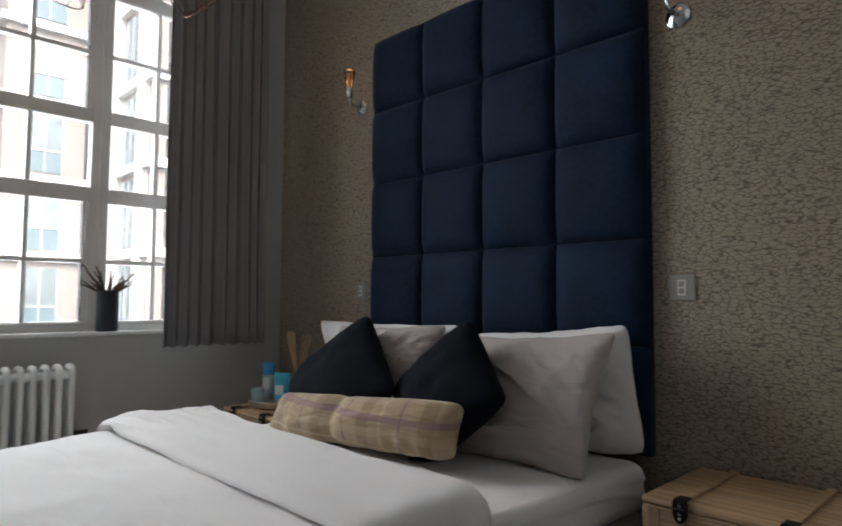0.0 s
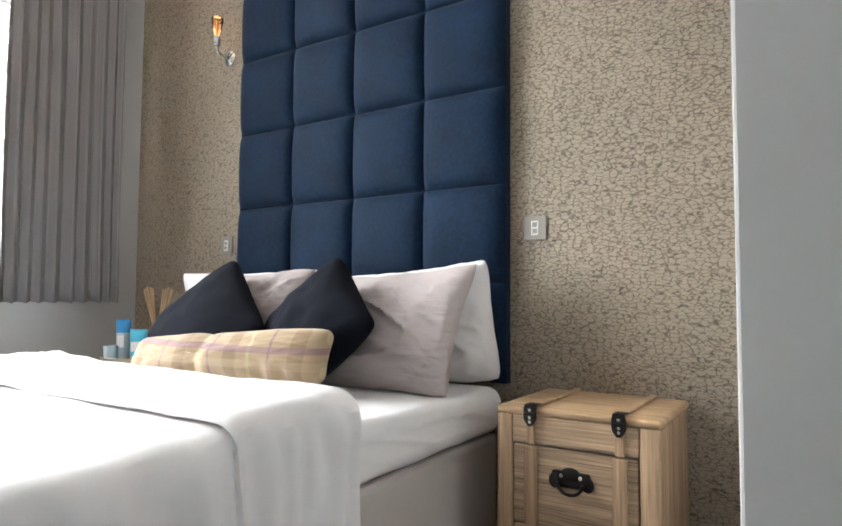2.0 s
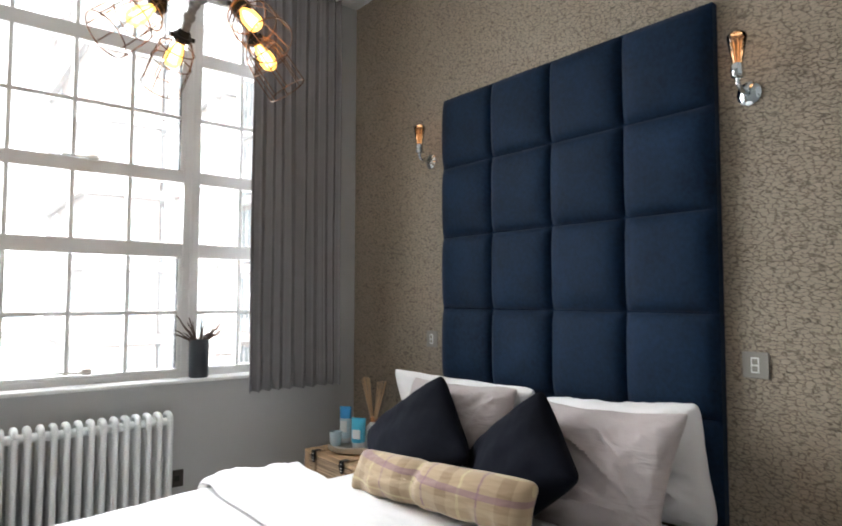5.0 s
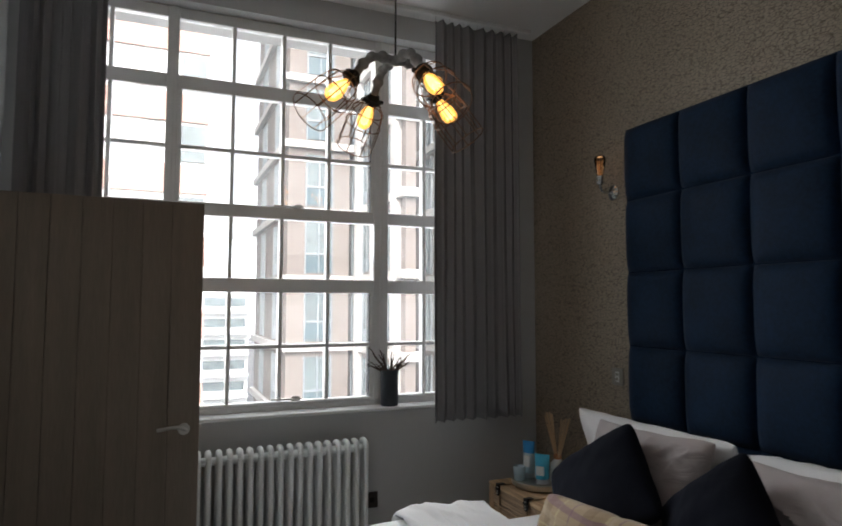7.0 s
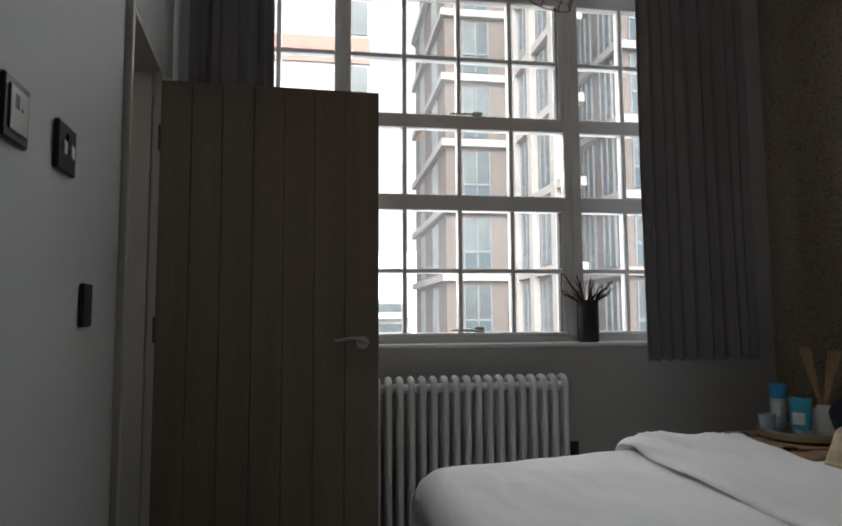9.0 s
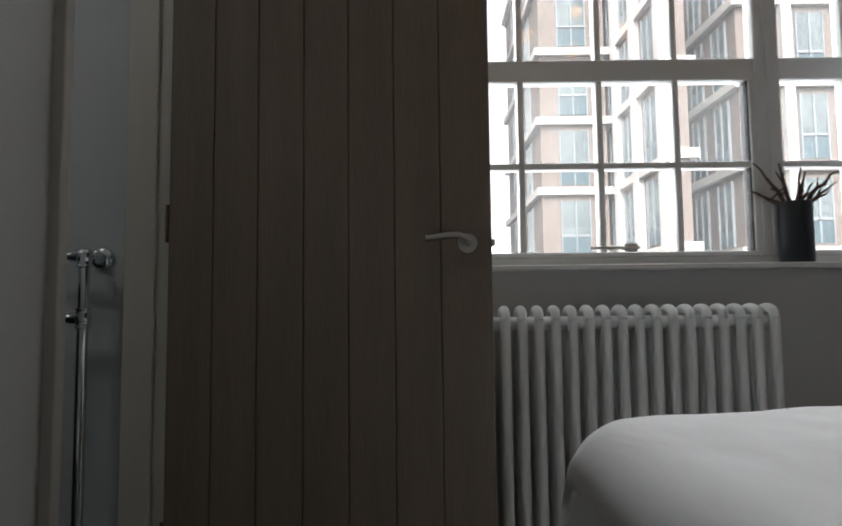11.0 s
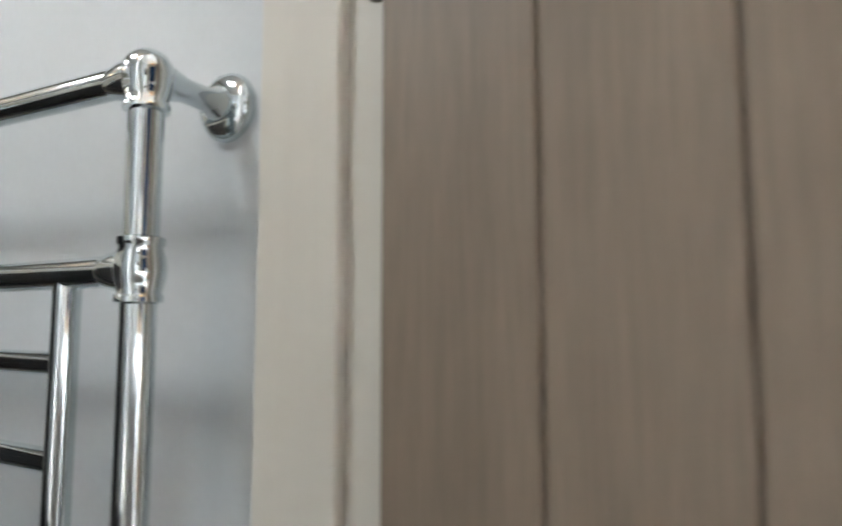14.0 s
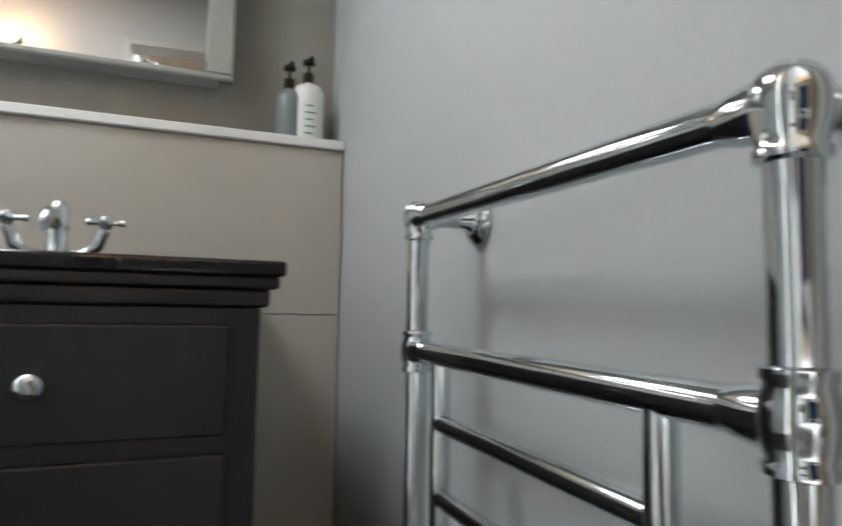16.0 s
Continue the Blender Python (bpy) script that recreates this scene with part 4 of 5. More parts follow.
def tapered(points, r0, r1, seg=7):
    """A twisted woody stalk that thins towards its tip."""
    own = tube(points, r0, seg)
    pts = [Vector(p) for p in points]
    for v in own.verts:
        near = min(range(len(pts)), key=lambda q: (pts[q] - v.co).length)
        f = near / (len(pts) - 1)
        k = (r0 + (r1 - r0) * f) / r0 * (1 + 0.35 * noise.noise(v.co * 60))
        v.co = pts[near] + (v.co - pts[near]) * k
    return own


for k in range(17):
    a = rnd.uniform(-0.6, 0.6) + (math.pi if k % 2 else 0)
    reach, h = rnd.uniform(0.03, 0.15), rnd.uniform(0.05, 0.14)
    if k % 4 == 2:
        a, reach = rnd.uniform(-2.6, -0.5), rnd.uniform(0.01, 0.05)
    if k == 1:
        reach, h = 0.12, 0.15
    p = []
    for q in range(7):
        f = q / 6
        p.append((VPX + (0.015 + reach * f) * math.cos(a) + rnd.uniform(-0.005, 0.005), VPY + (0.015 + reach * f) * math.sin(a) + rnd.uniform(-0.005, 0.005),
                  WIN_Z0 + 0.17 + (h + 0.03) * f ** rnd.uniform(0.7, 1.0) + rnd.uniform(-0.004, 0.004)))
    own = tapered(p, rnd.uniform(0.006, 0.010), 0.0025)
    if k % 3 == 0:
        c, d = Vector(p[3]), Vector((rnd.uniform(-0.04, 0.04), rnd.uniform(-0.02, 0.0), rnd.uniform(0.02, 0.05)))
        join(own, tapered([tuple(c + d * f) for f in (0, 0.35, 0.7, 1.0)], 0.005, 0.002, 6))
    part("twig", own, TWIG, vase, smooth=True)

# ---- towel rail ----
RX0, RX1, RY, RZ = -3.156, -3.68, -0.70, 1.032
TOPZ = {RX0: RZ, RX1: RZ + 0.013}
tr = thing("towel_rail", (-3.43, -0.65, 0), "traditional chrome towel rail on the grey bathroom wall", "towel rail")
Z2 = 0.873
JOINT = [(0.0142, -0.027), (0.0185, -0.0255), (0.0185, -0.0205), (0.0165, -0.018), (0.0195, -0.009), (0.0205, 0.0), (0.0195, 0.009), (0.0165, 0.018), (0.0185, 0.0205), (0.0185, 0.0255), (0.0142, 0.027)]
TOPJ = [(0.0142, -0.031), (0.0185, -0.0295), (0.0185, -0.0245), (0.0165, -0.022), (0.019, -0.012), (0.0205, 0.0), (0.0195, 0.009), (0.0155, 0.016), (0.009, 0.0205), (0.001, 0.022)]
for x in (RX0, RX1):
    post = part("post", rod((x, RY, 0.1), (x, RY, TOPZ[x]), 0.014, 24), CHROME, tr, smooth=True)
    part("top_joint", lathe((x, RY, TOPZ[x]), TOPJ, 28), CHROME, tr, smooth=True)
    for z in (Z2, 0.22):
        part("joint", lathe((x, RY, z), JOINT, 28), CHROME, tr, smooth=True)
    s = 1 if x == RX1 else -1
    for z in (TOPZ[x], 0.22):
        m = Matrix.Rotation(math.radians(-90), 4, "X")
        part("bracket_arm", lathe((x, RY, z), [(0.018, 0.0), (0.015, 0.02), (0.011, 0.035), (0.011, 0.067), (0.016, 0.071), (0.016, 0.075), (0.022, 0.076), (0.03, 0.08), (0.033, 0.085), (0.033, 0.089)], 28, m=m), CHROME, tr, smooth=True)
    part("foot", lathe((x, RY, -0.004), [(0.03, 0), (0.03, 0.012), (0.018, 0.02), (0.014, 0.1)], 24), CHROME, tr, smooth=True)
for z in (RZ, Z2, 0.22):
    ends = {x: TOPZ[x] if z == RZ else z for x in (RX0, RX1)}
    own = rod((RX0, RY, ends[RX0]), (RX1, RY, ends[RX1]), 0.0135, 24)
    for x, s in ((RX0, -1), (RX1, 1)):
        m = Matrix.Rotation(math.radians(90) * s, 4, "Y")
        lathe((x, RY, ends[x]), [(0.018, 0.0), (0.0175, 0.018), (0.016, 0.03), (0.0135, 0.04)], 24, own, m)
    part("rail", own, CHROME, tr, smooth=True)
for x in (-3.25, -3.60):
    part("inner_post", rod((x, RY, 0.22), (x, RY, Z2), 0.0115, 20), CHROME, tr, smooth=True)
for k in range(6):
    z = 0.796 - 0.082 * k
    part("bar", rod((-3.25, RY, z), (-3.60, RY, z), 0.0105, 18), CHROME, tr, smooth=True)

# ---- washstand ----
VX, VY = -3.84, -0.841
van = thing("washstand", (-4.15, -1.3, 0), "black painted washstand with a moulded dark worktop and drawers", "washstand")
part("carcass", box(-4.455, VX - 0.025, -1.78, VY - 0.033, 0.08, 0.926, 0.003), BLACKPAINT, van)
part("worktop", box(-4.455, VX, -1.82, VY, 0.97, 0.993, 0.006, 3), BLACKTOP, van)
part("cornice", box(-4.455, VX - 0.008, -1.81, VY - 0.008, 0.952, 0.971, 0.006, 3), BLACKPAINT, van)
part("cornice", box(-4.455, VX - 0.018, -1.80, VY - 0.02, 0.925, 0.953, 0.008, 3), BLACKPAINT, van)
part("plinth", box(-4.455, VX - 0.01, -1.79, VY - 0.028, -0.004, 0.09, 0.006, 2), BLACKPAINT, van)
for z0, z1 in ((0.745, 0.9), (0.44, 0.72), (0.12, 0.42)):
    d = part("drawer", box(VX - 0.03, VX - 0.014, -1.74, VY - 0.075, z0, z1, 0.004, 2), BLACKPAINT, van)
    m = Matrix.Rotation(math.radians(90), 4, "Y")
    part("knob", lathe((VX - 0.014, -1.154, (z0 + z1) / 2), [(0.006, 0), (0.006, 0.012), (0.016, 0.018), (0.018, 0.026), (0.014, 0.032), (0.003, 0.034)], 20, m=m), CHROME, d, "chrome knob", smooth=True)

tap = thing("basin_tap", (-4.2, -1.195, 0.993), "chrome basin tap with cross handles on the dark worktop", "tap")
own = lathe((-4.2, -1.195, 0.993), [(0.03, 0), (0.03, 0.008), (0.02, 0.014), (0.016, 0.05), (0.02, 0.07), (0.016, 0.08), (0.019, 0.1), (0.012, 0.116), (0.003, 0.12)], 24)
part("tap_body", own, CHROME, tap, smooth=True)
own = tube([(-4.2, -1.195, 1.061), (-4.15, -1.195, 1.081), (-4.11, -1.195, 1.076), (-4.08, -1.195, 1.051)], 0.011, 14)
part("spout", own, CHROME, tap, smooth=True)
for s in (-1, 1):
    own = tube([(-4.2, -1.195, 1.011), (-4.2, -1.195 + s * 0.04, 1.013), (-4.2, -1.195 + s * 0.065, 1.031), (-4.2, -1.195 + s * 0.075, 1.061)], 0.011, 14)
    arm = part("tap_arm", own, CHROME, tap, smooth=True)
    c = Vector((-4.2, -1.195 + s * 0.078, 1.076))
    own = ball(c, 0.014, None, (1, 1, 1), 14)
    for dx, dy in ((0.028, 0), (-0.028, 0), (0, 0.028), (0, -0.028)):
        rod(c, c + Vector((dx, dy, 0.0)), 0.005, 10, bm=own)
        ball(c + Vector((dx, dy, 0)), 0.007, own, (1, 1, 1), 10)
    part("cross_handle", own, CHROME, tap, smooth=True)

# ---- mirror ----
mir = thing("wall_mirror", (-4.55, -1.4, 1.485), "mirror cabinet with a pale frame on the brownish tiled wall", "mirror")
part("cabinet_box", box(-4.599, -4.512, -2.2, -0.915, 1.492, 2.15, 0.003), GREYBOARD, mir)
part("mirror_glass", box(-4.512, -4.506, -2.14, -0.951, 1.5, 2.09), MIRROR, mir)
for a in (box(-4.512, -4.498, -2.2, -0.887, 1.485, 1.499, 0.003), box(-4.512, -4.498, -0.951, -0.887, 1.50, 2.09, 0.003), box(-4.512, -4.498, -2.2, -2.14, 1.50, 2.09, 0.003), box(-4.512, -4.498, -2.2, -0.887, 2.091, 2.15, 0.003)):
    part("mirror_frame", a, MIRRORFRAME, mir)

# ---- bathroom wall light ----
lx, ly, lz = wall_x(-1.72) - 0.115, -1.72, 2.08
bl = thing("wall_light", (lx, ly, lz), "small wall light with a lit warm glass globe", "wall light")
part("rose", lathe((lx - 0.001, ly, lz), [(0.04, 0), (0.04, 0.008), (0.02, 0.016), (0.012, 0.05)], 24, m=Matrix.Rotation(math.radians(-90), 4, "Y")), CHROME, bl, smooth=True)
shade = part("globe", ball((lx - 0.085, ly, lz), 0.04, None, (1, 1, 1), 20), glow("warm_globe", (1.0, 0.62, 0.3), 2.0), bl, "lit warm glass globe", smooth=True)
shade.visible_shadow = False
lamp("bathroom_wall_glow", "POINT", 0.12, Matrix.Translation((lx - 0.085, ly, lz)), (1, 0.62, 0.35), radius=0.04)

# ---- shelf things ----
for (y, h, w, mt, cp, lab) in ((-0.745, 0.16, 0.032, TRANS, IRON, "slim grey pump bottle with a dark top on the white shelf"), (-0.695, 0.185, 0.04, PAPERWHITE, UPVC, "pale bottle with green writing on the white shelf")):
    th = thing("soap_bottle", (-4.53, y, 1.352), lab, "toiletry bottle", "bottles on the shelf")
    part("bottle_body", lathe((-4.52, y, 1.352), [(w * 0.9, 0), (w, 0.006), (w, h * 0.72), (w * 0.8, h * 0.82), (0.012, h * 0.86), (0.012, h * 0.9)], 24), mt, th, smooth=True)
    own = lathe((-4.52, y, 1.352 + h * 0.88), [(0.014, 0), (0.014, 0.025), (0.004, 0.028), (0.004, 0.05), (0.016, 0.052), (0.014, 0.062)], 16)
    box(-4.52, -4.48, y - 0.005, y + 0.005, 1.352 + h * 0.88 + 0.052, 1.352 + h * 0.88 + 0.061, 0.002, bm=own)
    part("pump", own, IRON, th, smooth=True)
    if mt is PAPERWHITE:
        for k in range(5):
            part("printed_line", box(-4.4795, -4.479, y - 0.014, y + (0.014 if k % 2 else 0.008), 1.37 + k * 0.018, 1.374 + k * 0.018), GREENINK, th)
dish = thing("soap_dish", (-4.53, -0.885, 1.352), "small dark oval soap dish on the white shelf", "soap dish")
part("bowl", ball((-4.52, -0.895, 1.345), 0.04, None, (0.7, 1.1, 0.45), 20), IRON, dish, smooth=True)

# ---- switches and sockets ----
def plate(name, y0, y1, z0, z1, x, label, group):
    th = thing(name, (x, (y0 + y1) / 2, z0), label, "wall plate", group)
    part("cover_plate", box(x - 0.009, x - 0.001, y0, y1, z0, z1, 0.003, 2), PLATE, th)
    yc, zc = (y0 + y1) / 2, (z0 + z1) / 2
    part("insert", box(x - 0.011, x - 0.0085, yc - 0.014, yc + 0.014, zc - 0.027, zc + 0.027, 0.001), PAPERWHITE, th)
    for dz in (0.012, -0.012):
        part("rocker", box(x - 0.0125, x - 0.0105, yc - 0.009, yc + 0.009, zc + dz - 0.009, zc + dz + 0.009, 0.001), PLATE, th)
    return th


plate("switch_plate", -2.76, -2.672, 1.2, 1.29, 0.0, "grey square switch plate with white insert on the wallpaper", "bedside switches")
plate("switch_plate", -1.045, -0.957, 1.2, 1.29, 0.0, "grey square switch plate on the wallpaper by the curtain", "bedside switches")


def west_plate(name, y0, y1, z0, z1, label, inner):
    yc = (y0 + y1) / 2
    x = wall_x(yc)
    th = thing(name, (x, yc, z0), label, "wall plate", "plates on the bathroom wall")
    part("cover_plate", slanted(0.001, 0.012, y0, y1, z0, z1, bevel=0.003), NICKELDARK, th)
    for a, b, c, d, m in inner:
        part("rocker" if m is not PAPERWHITE else "insert", slanted(0.0115, 0.016, y0 + a * (y1 - y0), y0 + b * (y1 - y0), z0 + c * (z1 - z0), z0 + d * (z1 - z0), bevel=0.001), m, th)


west_plate("thermostat", -2.115, -2.01, 1.46, 1.565, "dark framed thermostat plate on the pale wall", [(0.15, 0.85, 0.15, 0.85, PLATE), (0.3, 0.5, 0.5, 0.75, IRON), (0.55, 0.65, 0.5, 0.6, IRON)])
west_plate("light_switch", -1.855, -1.74, 1.47, 1.57, "dark nickel four gang light switch on the pale wall", [(0.2, 0.38, 0.35, 0.62, PAPERWHITE), (0.62, 0.8, 0.35, 0.62, PAPERWHITE), (0.4, 0.6, 0.62, 0.8, IRON)])
west_plate("blank_plate", -1.64, -1.57, 1.15, 1.25, "plain dark plate on the pale wall beside the doorway", [])
low = thing("wall_socket", (-1.1, WALL_N, 0.46), "dark wall socket low on the grey wall beside the radiator", "wall plate")
part("cover_plate", box(-1.16, -1.09, WALL_N - 0.01, WALL_N - 0.001, 0.46, 0.55, 0.003, 2), NICKELDARK, low)
part("rocker", box(-1.14, -1.11, WALL_N - 0.013, WALL_N - 0.0095, 0.49, 0.52, 0.001), IRON, low)


# ---- wall lights ----
def sconce(y, z, label):
    th = thing("wall_light", (-0.03, y, z - 0.03), label, "wall light", "wall lights beside the headboard")
    m = Matrix.Rotation(math.radians(-90), 4, "Y")
    part("rose", lathe((-0.001, y, z), [(0.042, 0), (0.042, 0.005), (0.036, 0.008), (0.028, 0.014), (0.012, 0.018), (0.012, 0.03)], 28, m=m), CHROME, th, smooth=True)
    part("arm", tube([(-0.03, y, z), (-0.055, y, z), (-0.078, y, z + 0.006), (-0.088, y, z + 0.02), (-0.09, y, z + 0.04)], 0.008, 12), CHROME, th, smooth=True)
    part("lampholder", lathe((-0.09, y, z + 0.036), [(0.012, 0), (0.019, 0.004), (0.021, 0.01), (0.021, 0.042), (0.018, 0.05)], 24), CHROME, th, smooth=True)
    b = part("bulb", lathe((-0.09, y, z + 0.086), [(0.015, 0), (0.02, 0.02), (0.027, 0.06), (0.032, 0.09), (0.031, 0.1), (0.025, 0.108), (0.004, 0.111)], 24), AMBER, th, "clear amber bulb", smooth=True)
    b.visible_shadow = False
    own = bmesh.new()
    for k in range(5):
        a = 2 * math.pi / 5 * k
        tube([(-0.09 + 0.006 * math.cos(a), y + 0.006 * math.sin(a), z + 0.092), (-0.09 + 0.014 * math.cos(a), y + 0.014 * math.sin(a), z + 0.17)], 0.0014, 5, own)
    part("filament", own, FILAMENT_DIM, th)
    lamp("wall_light_glow", "POINT", 0.015, Matrix.Translation((-0.09, y, z + 0.14)), (1, 0.72, 0.48), radius=0.03)


sconce(-0.99, 2.245, "chrome wall light with an amber bulb between curtain and headboard")
sconce(-2.72, 2.19, "chrome wall light with an amber bulb beside the headboard")

# ---- pendant ----
PX, PY, PZ = -1.41, -1.33, 2.64
pend = thing("pendant_light", (PX, PY, PZ), "grey pipe pendant lamp with four wire cages and amber bulbs", "ceiling light")
part("cord", rod((PX, PY, PZ), (PX, PY, CEILING), 0.004, 8), IRON, pend)
part("ceiling_rose", lathe((PX, PY, CEILING - 0.03), [(0.02, 0), (0.045, 0.012), (0.05, 0.03)], 24), IRON, pend, smooth=True)
own = ball((PX, PY, PZ), 0.028, None, (1, 1, 0.8), 16)
part("hub", own, PIPE, pend, smooth=True)
Fd, Rd = Vector((0.39, 0.92, 0)), Vector((0.92, -0.39, 0))
for r_, f_ in ((-0.21, -0.13), (0.20, 0.13), (0.145, -0.2), (-0.13, 0.2)):
    out = (Rd * r_ + Fd * f_)
    dirn = out.normalized()
    axis = (dirn * 0.72 + Vector((0, 0, -0.70))).normalized()
    c = Vector((PX, PY, PZ))
    p = [c, c + dirn * 0.06 + Vector((0, 0, 0.004)), c + dirn * 0.11 + Vector((0, 0, -0.006)), c + dirn * 0.15 + Vector((0, 0, -0.045)), c + dirn * 0.185 + Vector((0, 0, -0.098))]
    own = tube(p, 0.017, 14)
    for q in (1, 3):
        ball(p[q], 0.025, own, (1, 1, 1), 14)
    ball(p[2], 0.022, own, (1, 1, 1), 14)
    part("pipe_arm", own, PIPE, pend, smooth=True)
    e = p[-1]
    q = axis.to_track_quat("Z", "Y").to_matrix().to_4x4()
    part("lampholder", lathe(e, [(0.02, -0.01), (0.027, 0.0), (0.027, 0.025), (0.03, 0.028), (0.03, 0.036), (0.02, 0.045)], 20, m=q), IRON, pend, smooth=True)
    own = lathe(e, [(0.013, 0.04), (0.017, 0.055), (0.028, 0.085), (0.034, 0.115), (0.031, 0.14), (0.02, 0.156), (0.004, 0.162)], 20, m=q)
    b = part("bulb", own, WARMGLASS, pend, "glowing amber bulb", smooth=True)
    b.visible_shadow = False
    own = bmesh.new()
    for k in range(7):
        a = 2 * math.pi * k / 7
        t0 = e + q.to_3x3() @ Vector((0.008 * math.cos(a), 0.008 * math.sin(a), 0.06))
        t1 = e + q.to_3x3() @ Vector((0.017 * math.cos(a + 0.3), 0.017 * math.sin(a + 0.3), 0.138))
        tube([t0, t1], 0.0018, 5, own)
    part("filament", own, FILAMENT, pend)
    part("filament_glow", lathe(e, [(0.006, 0.05), (0.013, 0.07), (0.018, 0.1), (0.017, 0.125), (0.006, 0.142)], 16, m=q), BULBCORE, pend, smooth=True)
    for s in (-1, 1):
        side = q.to_3x3() @ Vector((s * 0.036, 0, 0.022))
        part("clamp_screw", rod(e + side, e + side * 1.0 + q.to_3x3() @ Vector((s * 0.016, 0, 0)), 0.009, 10), IRON, pend)
    part("clamp", lathe(e, [(0.03, 0.012), (0.038, 0.013), (0.038, 0.03), (0.03, 0.031)], 24, m=q), IRON, pend, smooth=True)
    prof = [(0.036, 0.024), (0.072, 0.075), (0.082, 0.14), (0.084, 0.262)]
    for k in range(8):
        a = 2 * math.pi * k / 8
        part("cage_wire", tube([e + q.to_3x3() @ Vector((r * math.cos(a), r * math.sin(a), h)) for r, h in prof], 0.0024, 5), CAGE, pend, "dark bronze cage wire")
    for r, h in prof[1:]:
        part("cage_ring", tube([e + q.to_3x3() @ Vector((r * math.cos(2 * math.pi * k / 24), r * math.sin(2 * math.pi * k / 24), h)) for k in range(25)], 0.0026, 5), CAGE, pend, "dark bronze cage ring")
    lamp("bulb_glow", "POINT", 0.12, Matrix.Translation(e + axis * 0.11), (1, 0.6, 0.28), radius=0.03)

# ---- black panel by the partition ----
tv = thing("wall_screen", (-0.7, -3.47, 1.6), "black flat screen mounted on the projecting wall", "screen")
part("housing", box(-1.05, -0.15, -3.519, -3.484, 1.62, 2.2, 0.006, 2), IRON, tv)
part("display", box(-1.04, -0.16, -3.484, -3.482, 1.63, 2.19), BLACKTOP, tv)

# ---- outside ----
GROUND = -14.0
structure("ground", box(-400, 400, 4, 800, GROUND - 1, GROUND), ASPHALT, "distant street level far below the window")
# self-lit board added to cover the dark band of sky at the horizon
structure("backdrop", box(-400, 400, 300, 301, GROUND, 32), glow("haze_board_glow", (0.82, 0.85, 0.88), 1.0), "added glowing board standing in for bright haze low over the city")


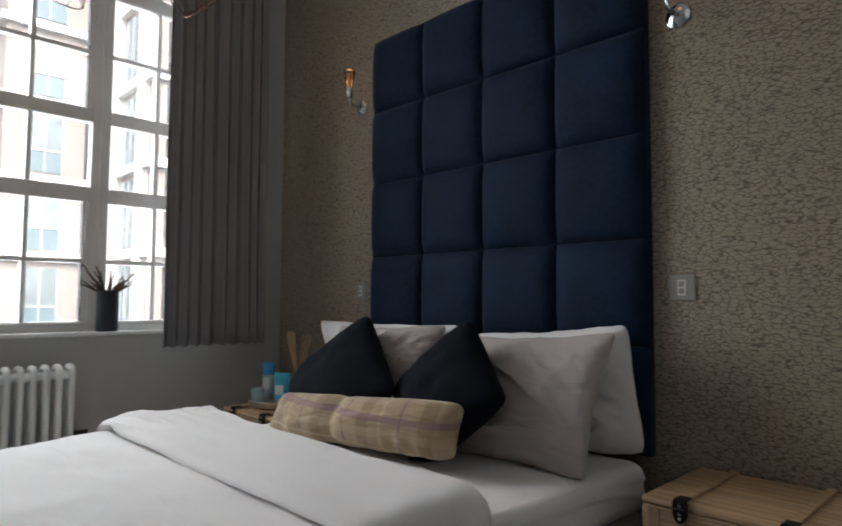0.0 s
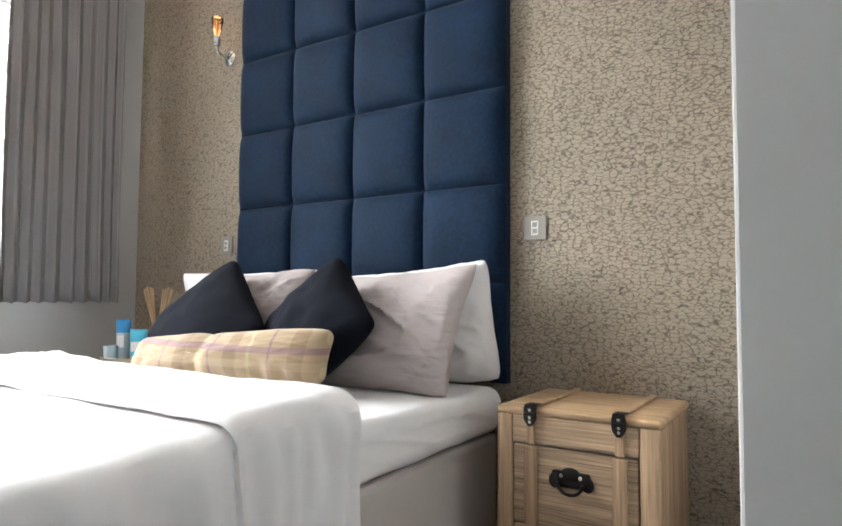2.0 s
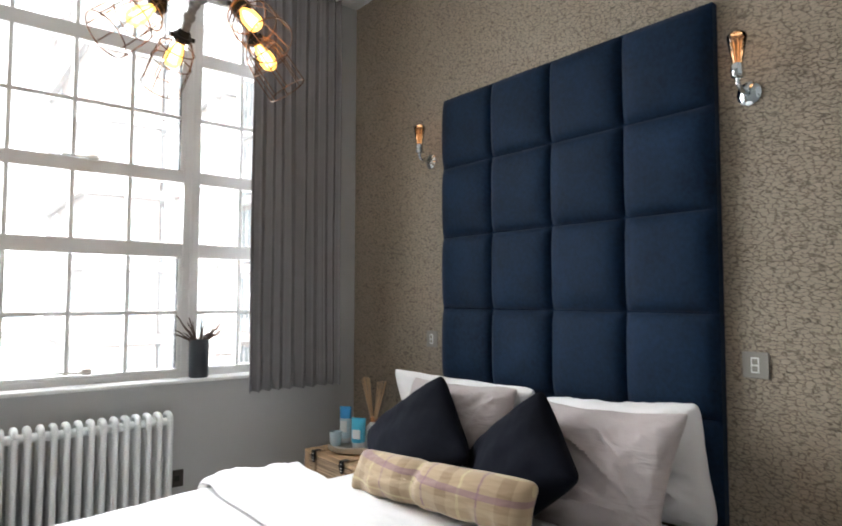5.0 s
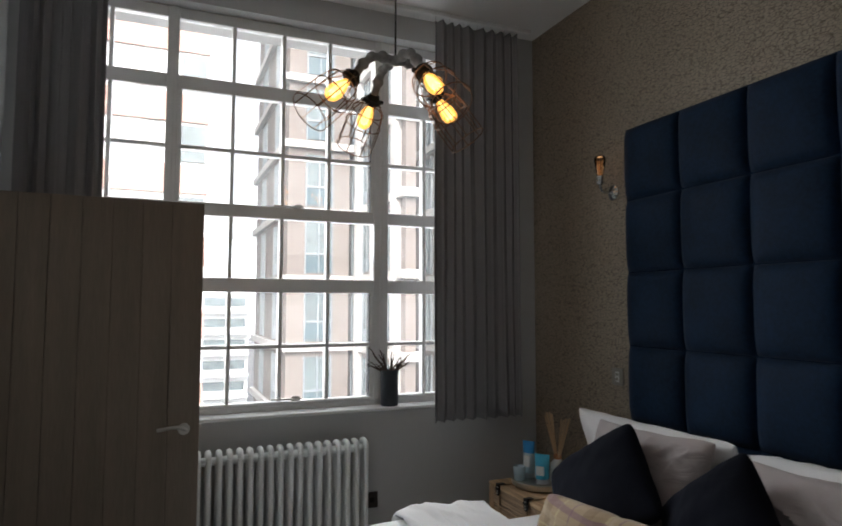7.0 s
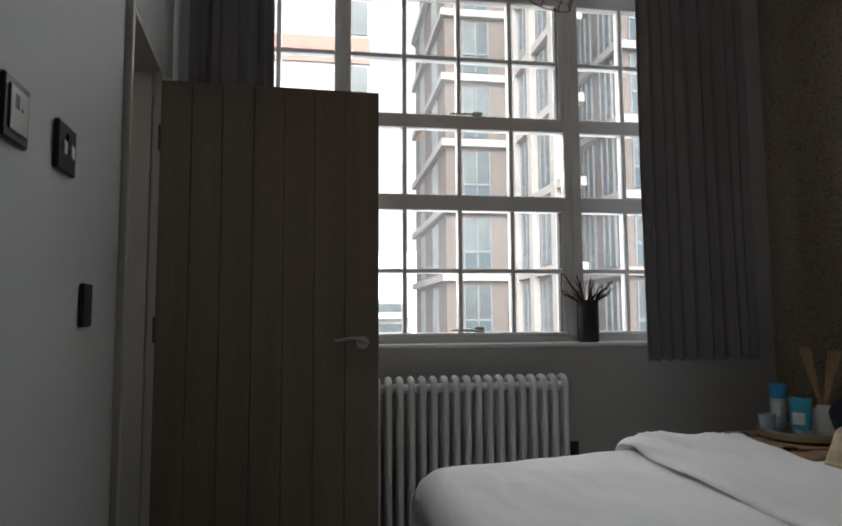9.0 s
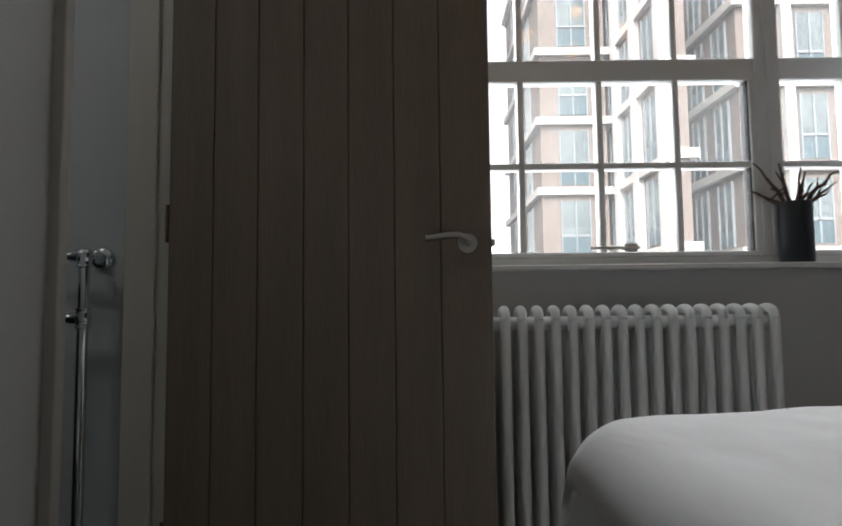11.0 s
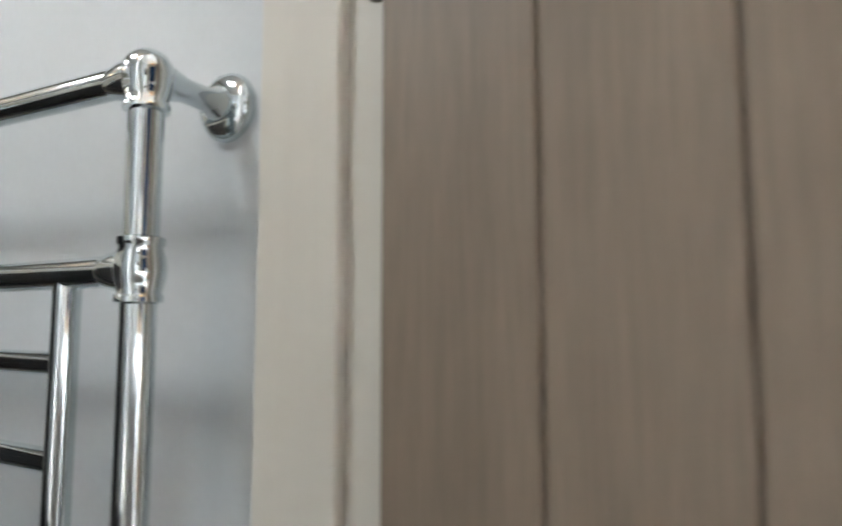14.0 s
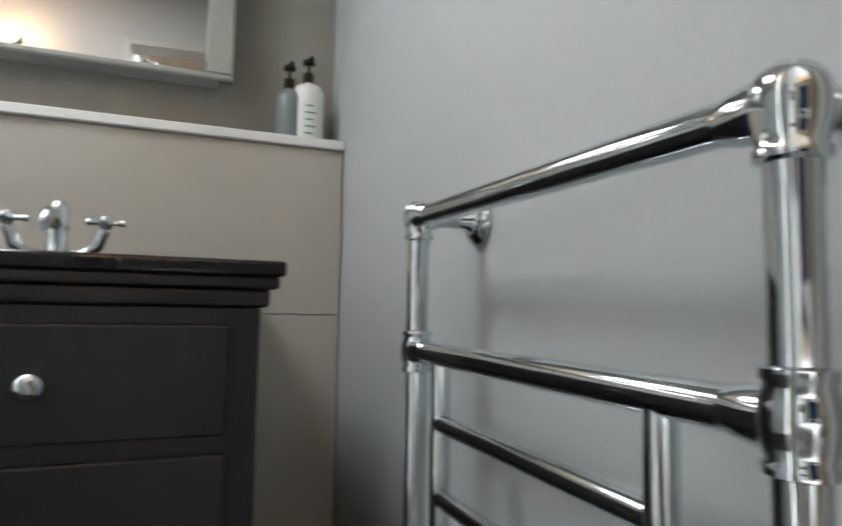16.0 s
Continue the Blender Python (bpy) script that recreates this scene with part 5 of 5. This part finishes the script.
def block(name, x0, x1, y0, y1, z1, label, floors, faces):
    """A block of flats: brick walls, pale floor bands and tall windows on the faces named."""
    th = thing(name, ((x0 + x1) / 2, (y0 + y1) / 2, GROUND), label, "building", "buildings across the street", "")
    part("wall", box(x0, x1, y0, y1, GROUND, z1), BRICK, th)
    part("roof", box(x0 - 0.1, x1 + 0.1, y0 - 0.1, y1 + 0.1, z1, z1 + 0.5), BAND, th)
    for z in floors:
        part("floor_band", box(x0 - 0.22, x1 + 0.22, y0 - 0.22, y1 + 0.22, z, z + 0.32), BAND, th)
    for face, a0, a1, cols in faces:
        for z in floors:
            for c, w in cols:
                if face == "south":
                    own = box(c - w / 2, c + w / 2, y0 - 0.03, y0 - 0.005, z + 0.45, z + 2.75)
                    fr = box(c - w / 2 - 0.05, c - w / 2, y0 - 0.09, y0 - 0.004, z + 0.4, z + 2.8)
                    box(c + w / 2, c + w / 2 + 0.05, y0 - 0.09, y0 - 0.004, z + 0.4, z + 2.8, bm=fr)
                    box(c - 0.03, c + 0.03, y0 - 0.09, y0 - 0.031, z + 0.45, z + 2.75, bm=fr)
                    box(c - w / 2, c + w / 2, y0 - 0.09, y0 - 0.031, z + 1.25, z + 1.33, bm=fr)
                    pn = box(c - w / 2, c + w / 2, y0 - 0.05, y0 - 0.031, z + 0.45, z + 1.2)
                else:
                    own = box(x0 - 0.03, x0 - 0.005, c - w / 2, c + w / 2, z + 0.45, z + 2.75)
                    fr = box(x0 - 0.09, x0 - 0.004, c - w / 2 - 0.05, c - w / 2, z + 0.4, z + 2.8)
                    box(x0 - 0.09, x0 - 0.004, c + w / 2, c + w / 2 + 0.05, z + 0.4, z + 2.8, bm=fr)
                    box(x0 - 0.09, x0 - 0.031, c - 0.03, c + 0.03, z + 0.45, z + 2.75, bm=fr)
                    pn = box(x0 - 0.05, x0 - 0.031, c - w / 2, c + w / 2, z + 0.45, z + 1.0)
                wob = part("window", own, FARGLASS, th)
                part("window_frame", fr, FARFRAME, wob)
                part("spandrel", pn, SPANDREL, wob)
    return th


FL = [2.75 + 3.0 * k - 0.16 for k in range(-5, 6)]
tower = block("apartment_tower", 2.76, 5.55, 23.4, 33.0, 17.4, "brown brick apartment tower with pale stone floor bands", FL, [("south", 0, 0, [(4.15, 1.15)]), ("west", 0, 0, [(26.0, 1.0), (30.0, 1.0)])])
wing = block("apartment_wing", 5.9, 6.3, 17.2, 25.0, 22.0, "brick apartment wing with pale piers across the street", FL, [("west", 0, 0, [(19.2, 1.1), (21.6, 1.1), (23.4, 0.9)])])
for y in (17.9, 20.4, 22.6):
    part("pier", box(5.62, 5.9, y - 0.22, y + 0.22, GROUND, 22.0), BAND, wing)
third = block("apartment_block", 9.0, 18.0, 19.2, 26.0, 20.0, "brick apartment block with open windows and pale floor bands", FL, [("west", 0, 0, [(20.4, 1.0), (22.3, 1.0)]), ("south", 0, 0, [(9.9, 0.9), (11.6, 0.9), (13.6, 0.9)])])
for x in (10.7, 12.6):
    part("pier", box(x - 0.18, x + 0.18, 18.95, 19.2, GROUND, 20.0), BAND, third)

orange = thing("office_building", (-6.0, 28.0, GROUND), "office building with orange and white bands across the street", "building", "buildings across the street")
part("wall", box(-14.0, -0.6, 24.0, 34.0, GROUND, 19.0), OFFWHITE, orange)
for k in range(-6, 6):
    z = 6.9 + 3.05 * k
    part("orange_band", box(-14.02, -0.58, 23.9, 34.0, z - 0.6, z + 0.6), ORANGE, orange)
    for c in (-1.2,):
        part("window", box(c - 0.5, c + 0.5, 23.93, 23.99, z + 0.75, z + 2.3), FARGLASS, orange)
far = thing("distant_flats", (6.0, 84.0, GROUND), "distant pale flats with long balconies", "building", "buildings across the street")
part("wall", box(2.0, 8.4, 80.0, 90.0, GROUND, 3.0), OFFWHITE, far)
for k in range(6):
    z = -13 + 2.7 * k
    part("window_strip", box(2.4, 8.0, 79.9, 79.99, z + 0.9, z + 2.0), FARGLASS, far)
    part("balcony", box(2.0, 8.4, 79.0, 79.9, z, z + 0.35), OFFWHITE, far)
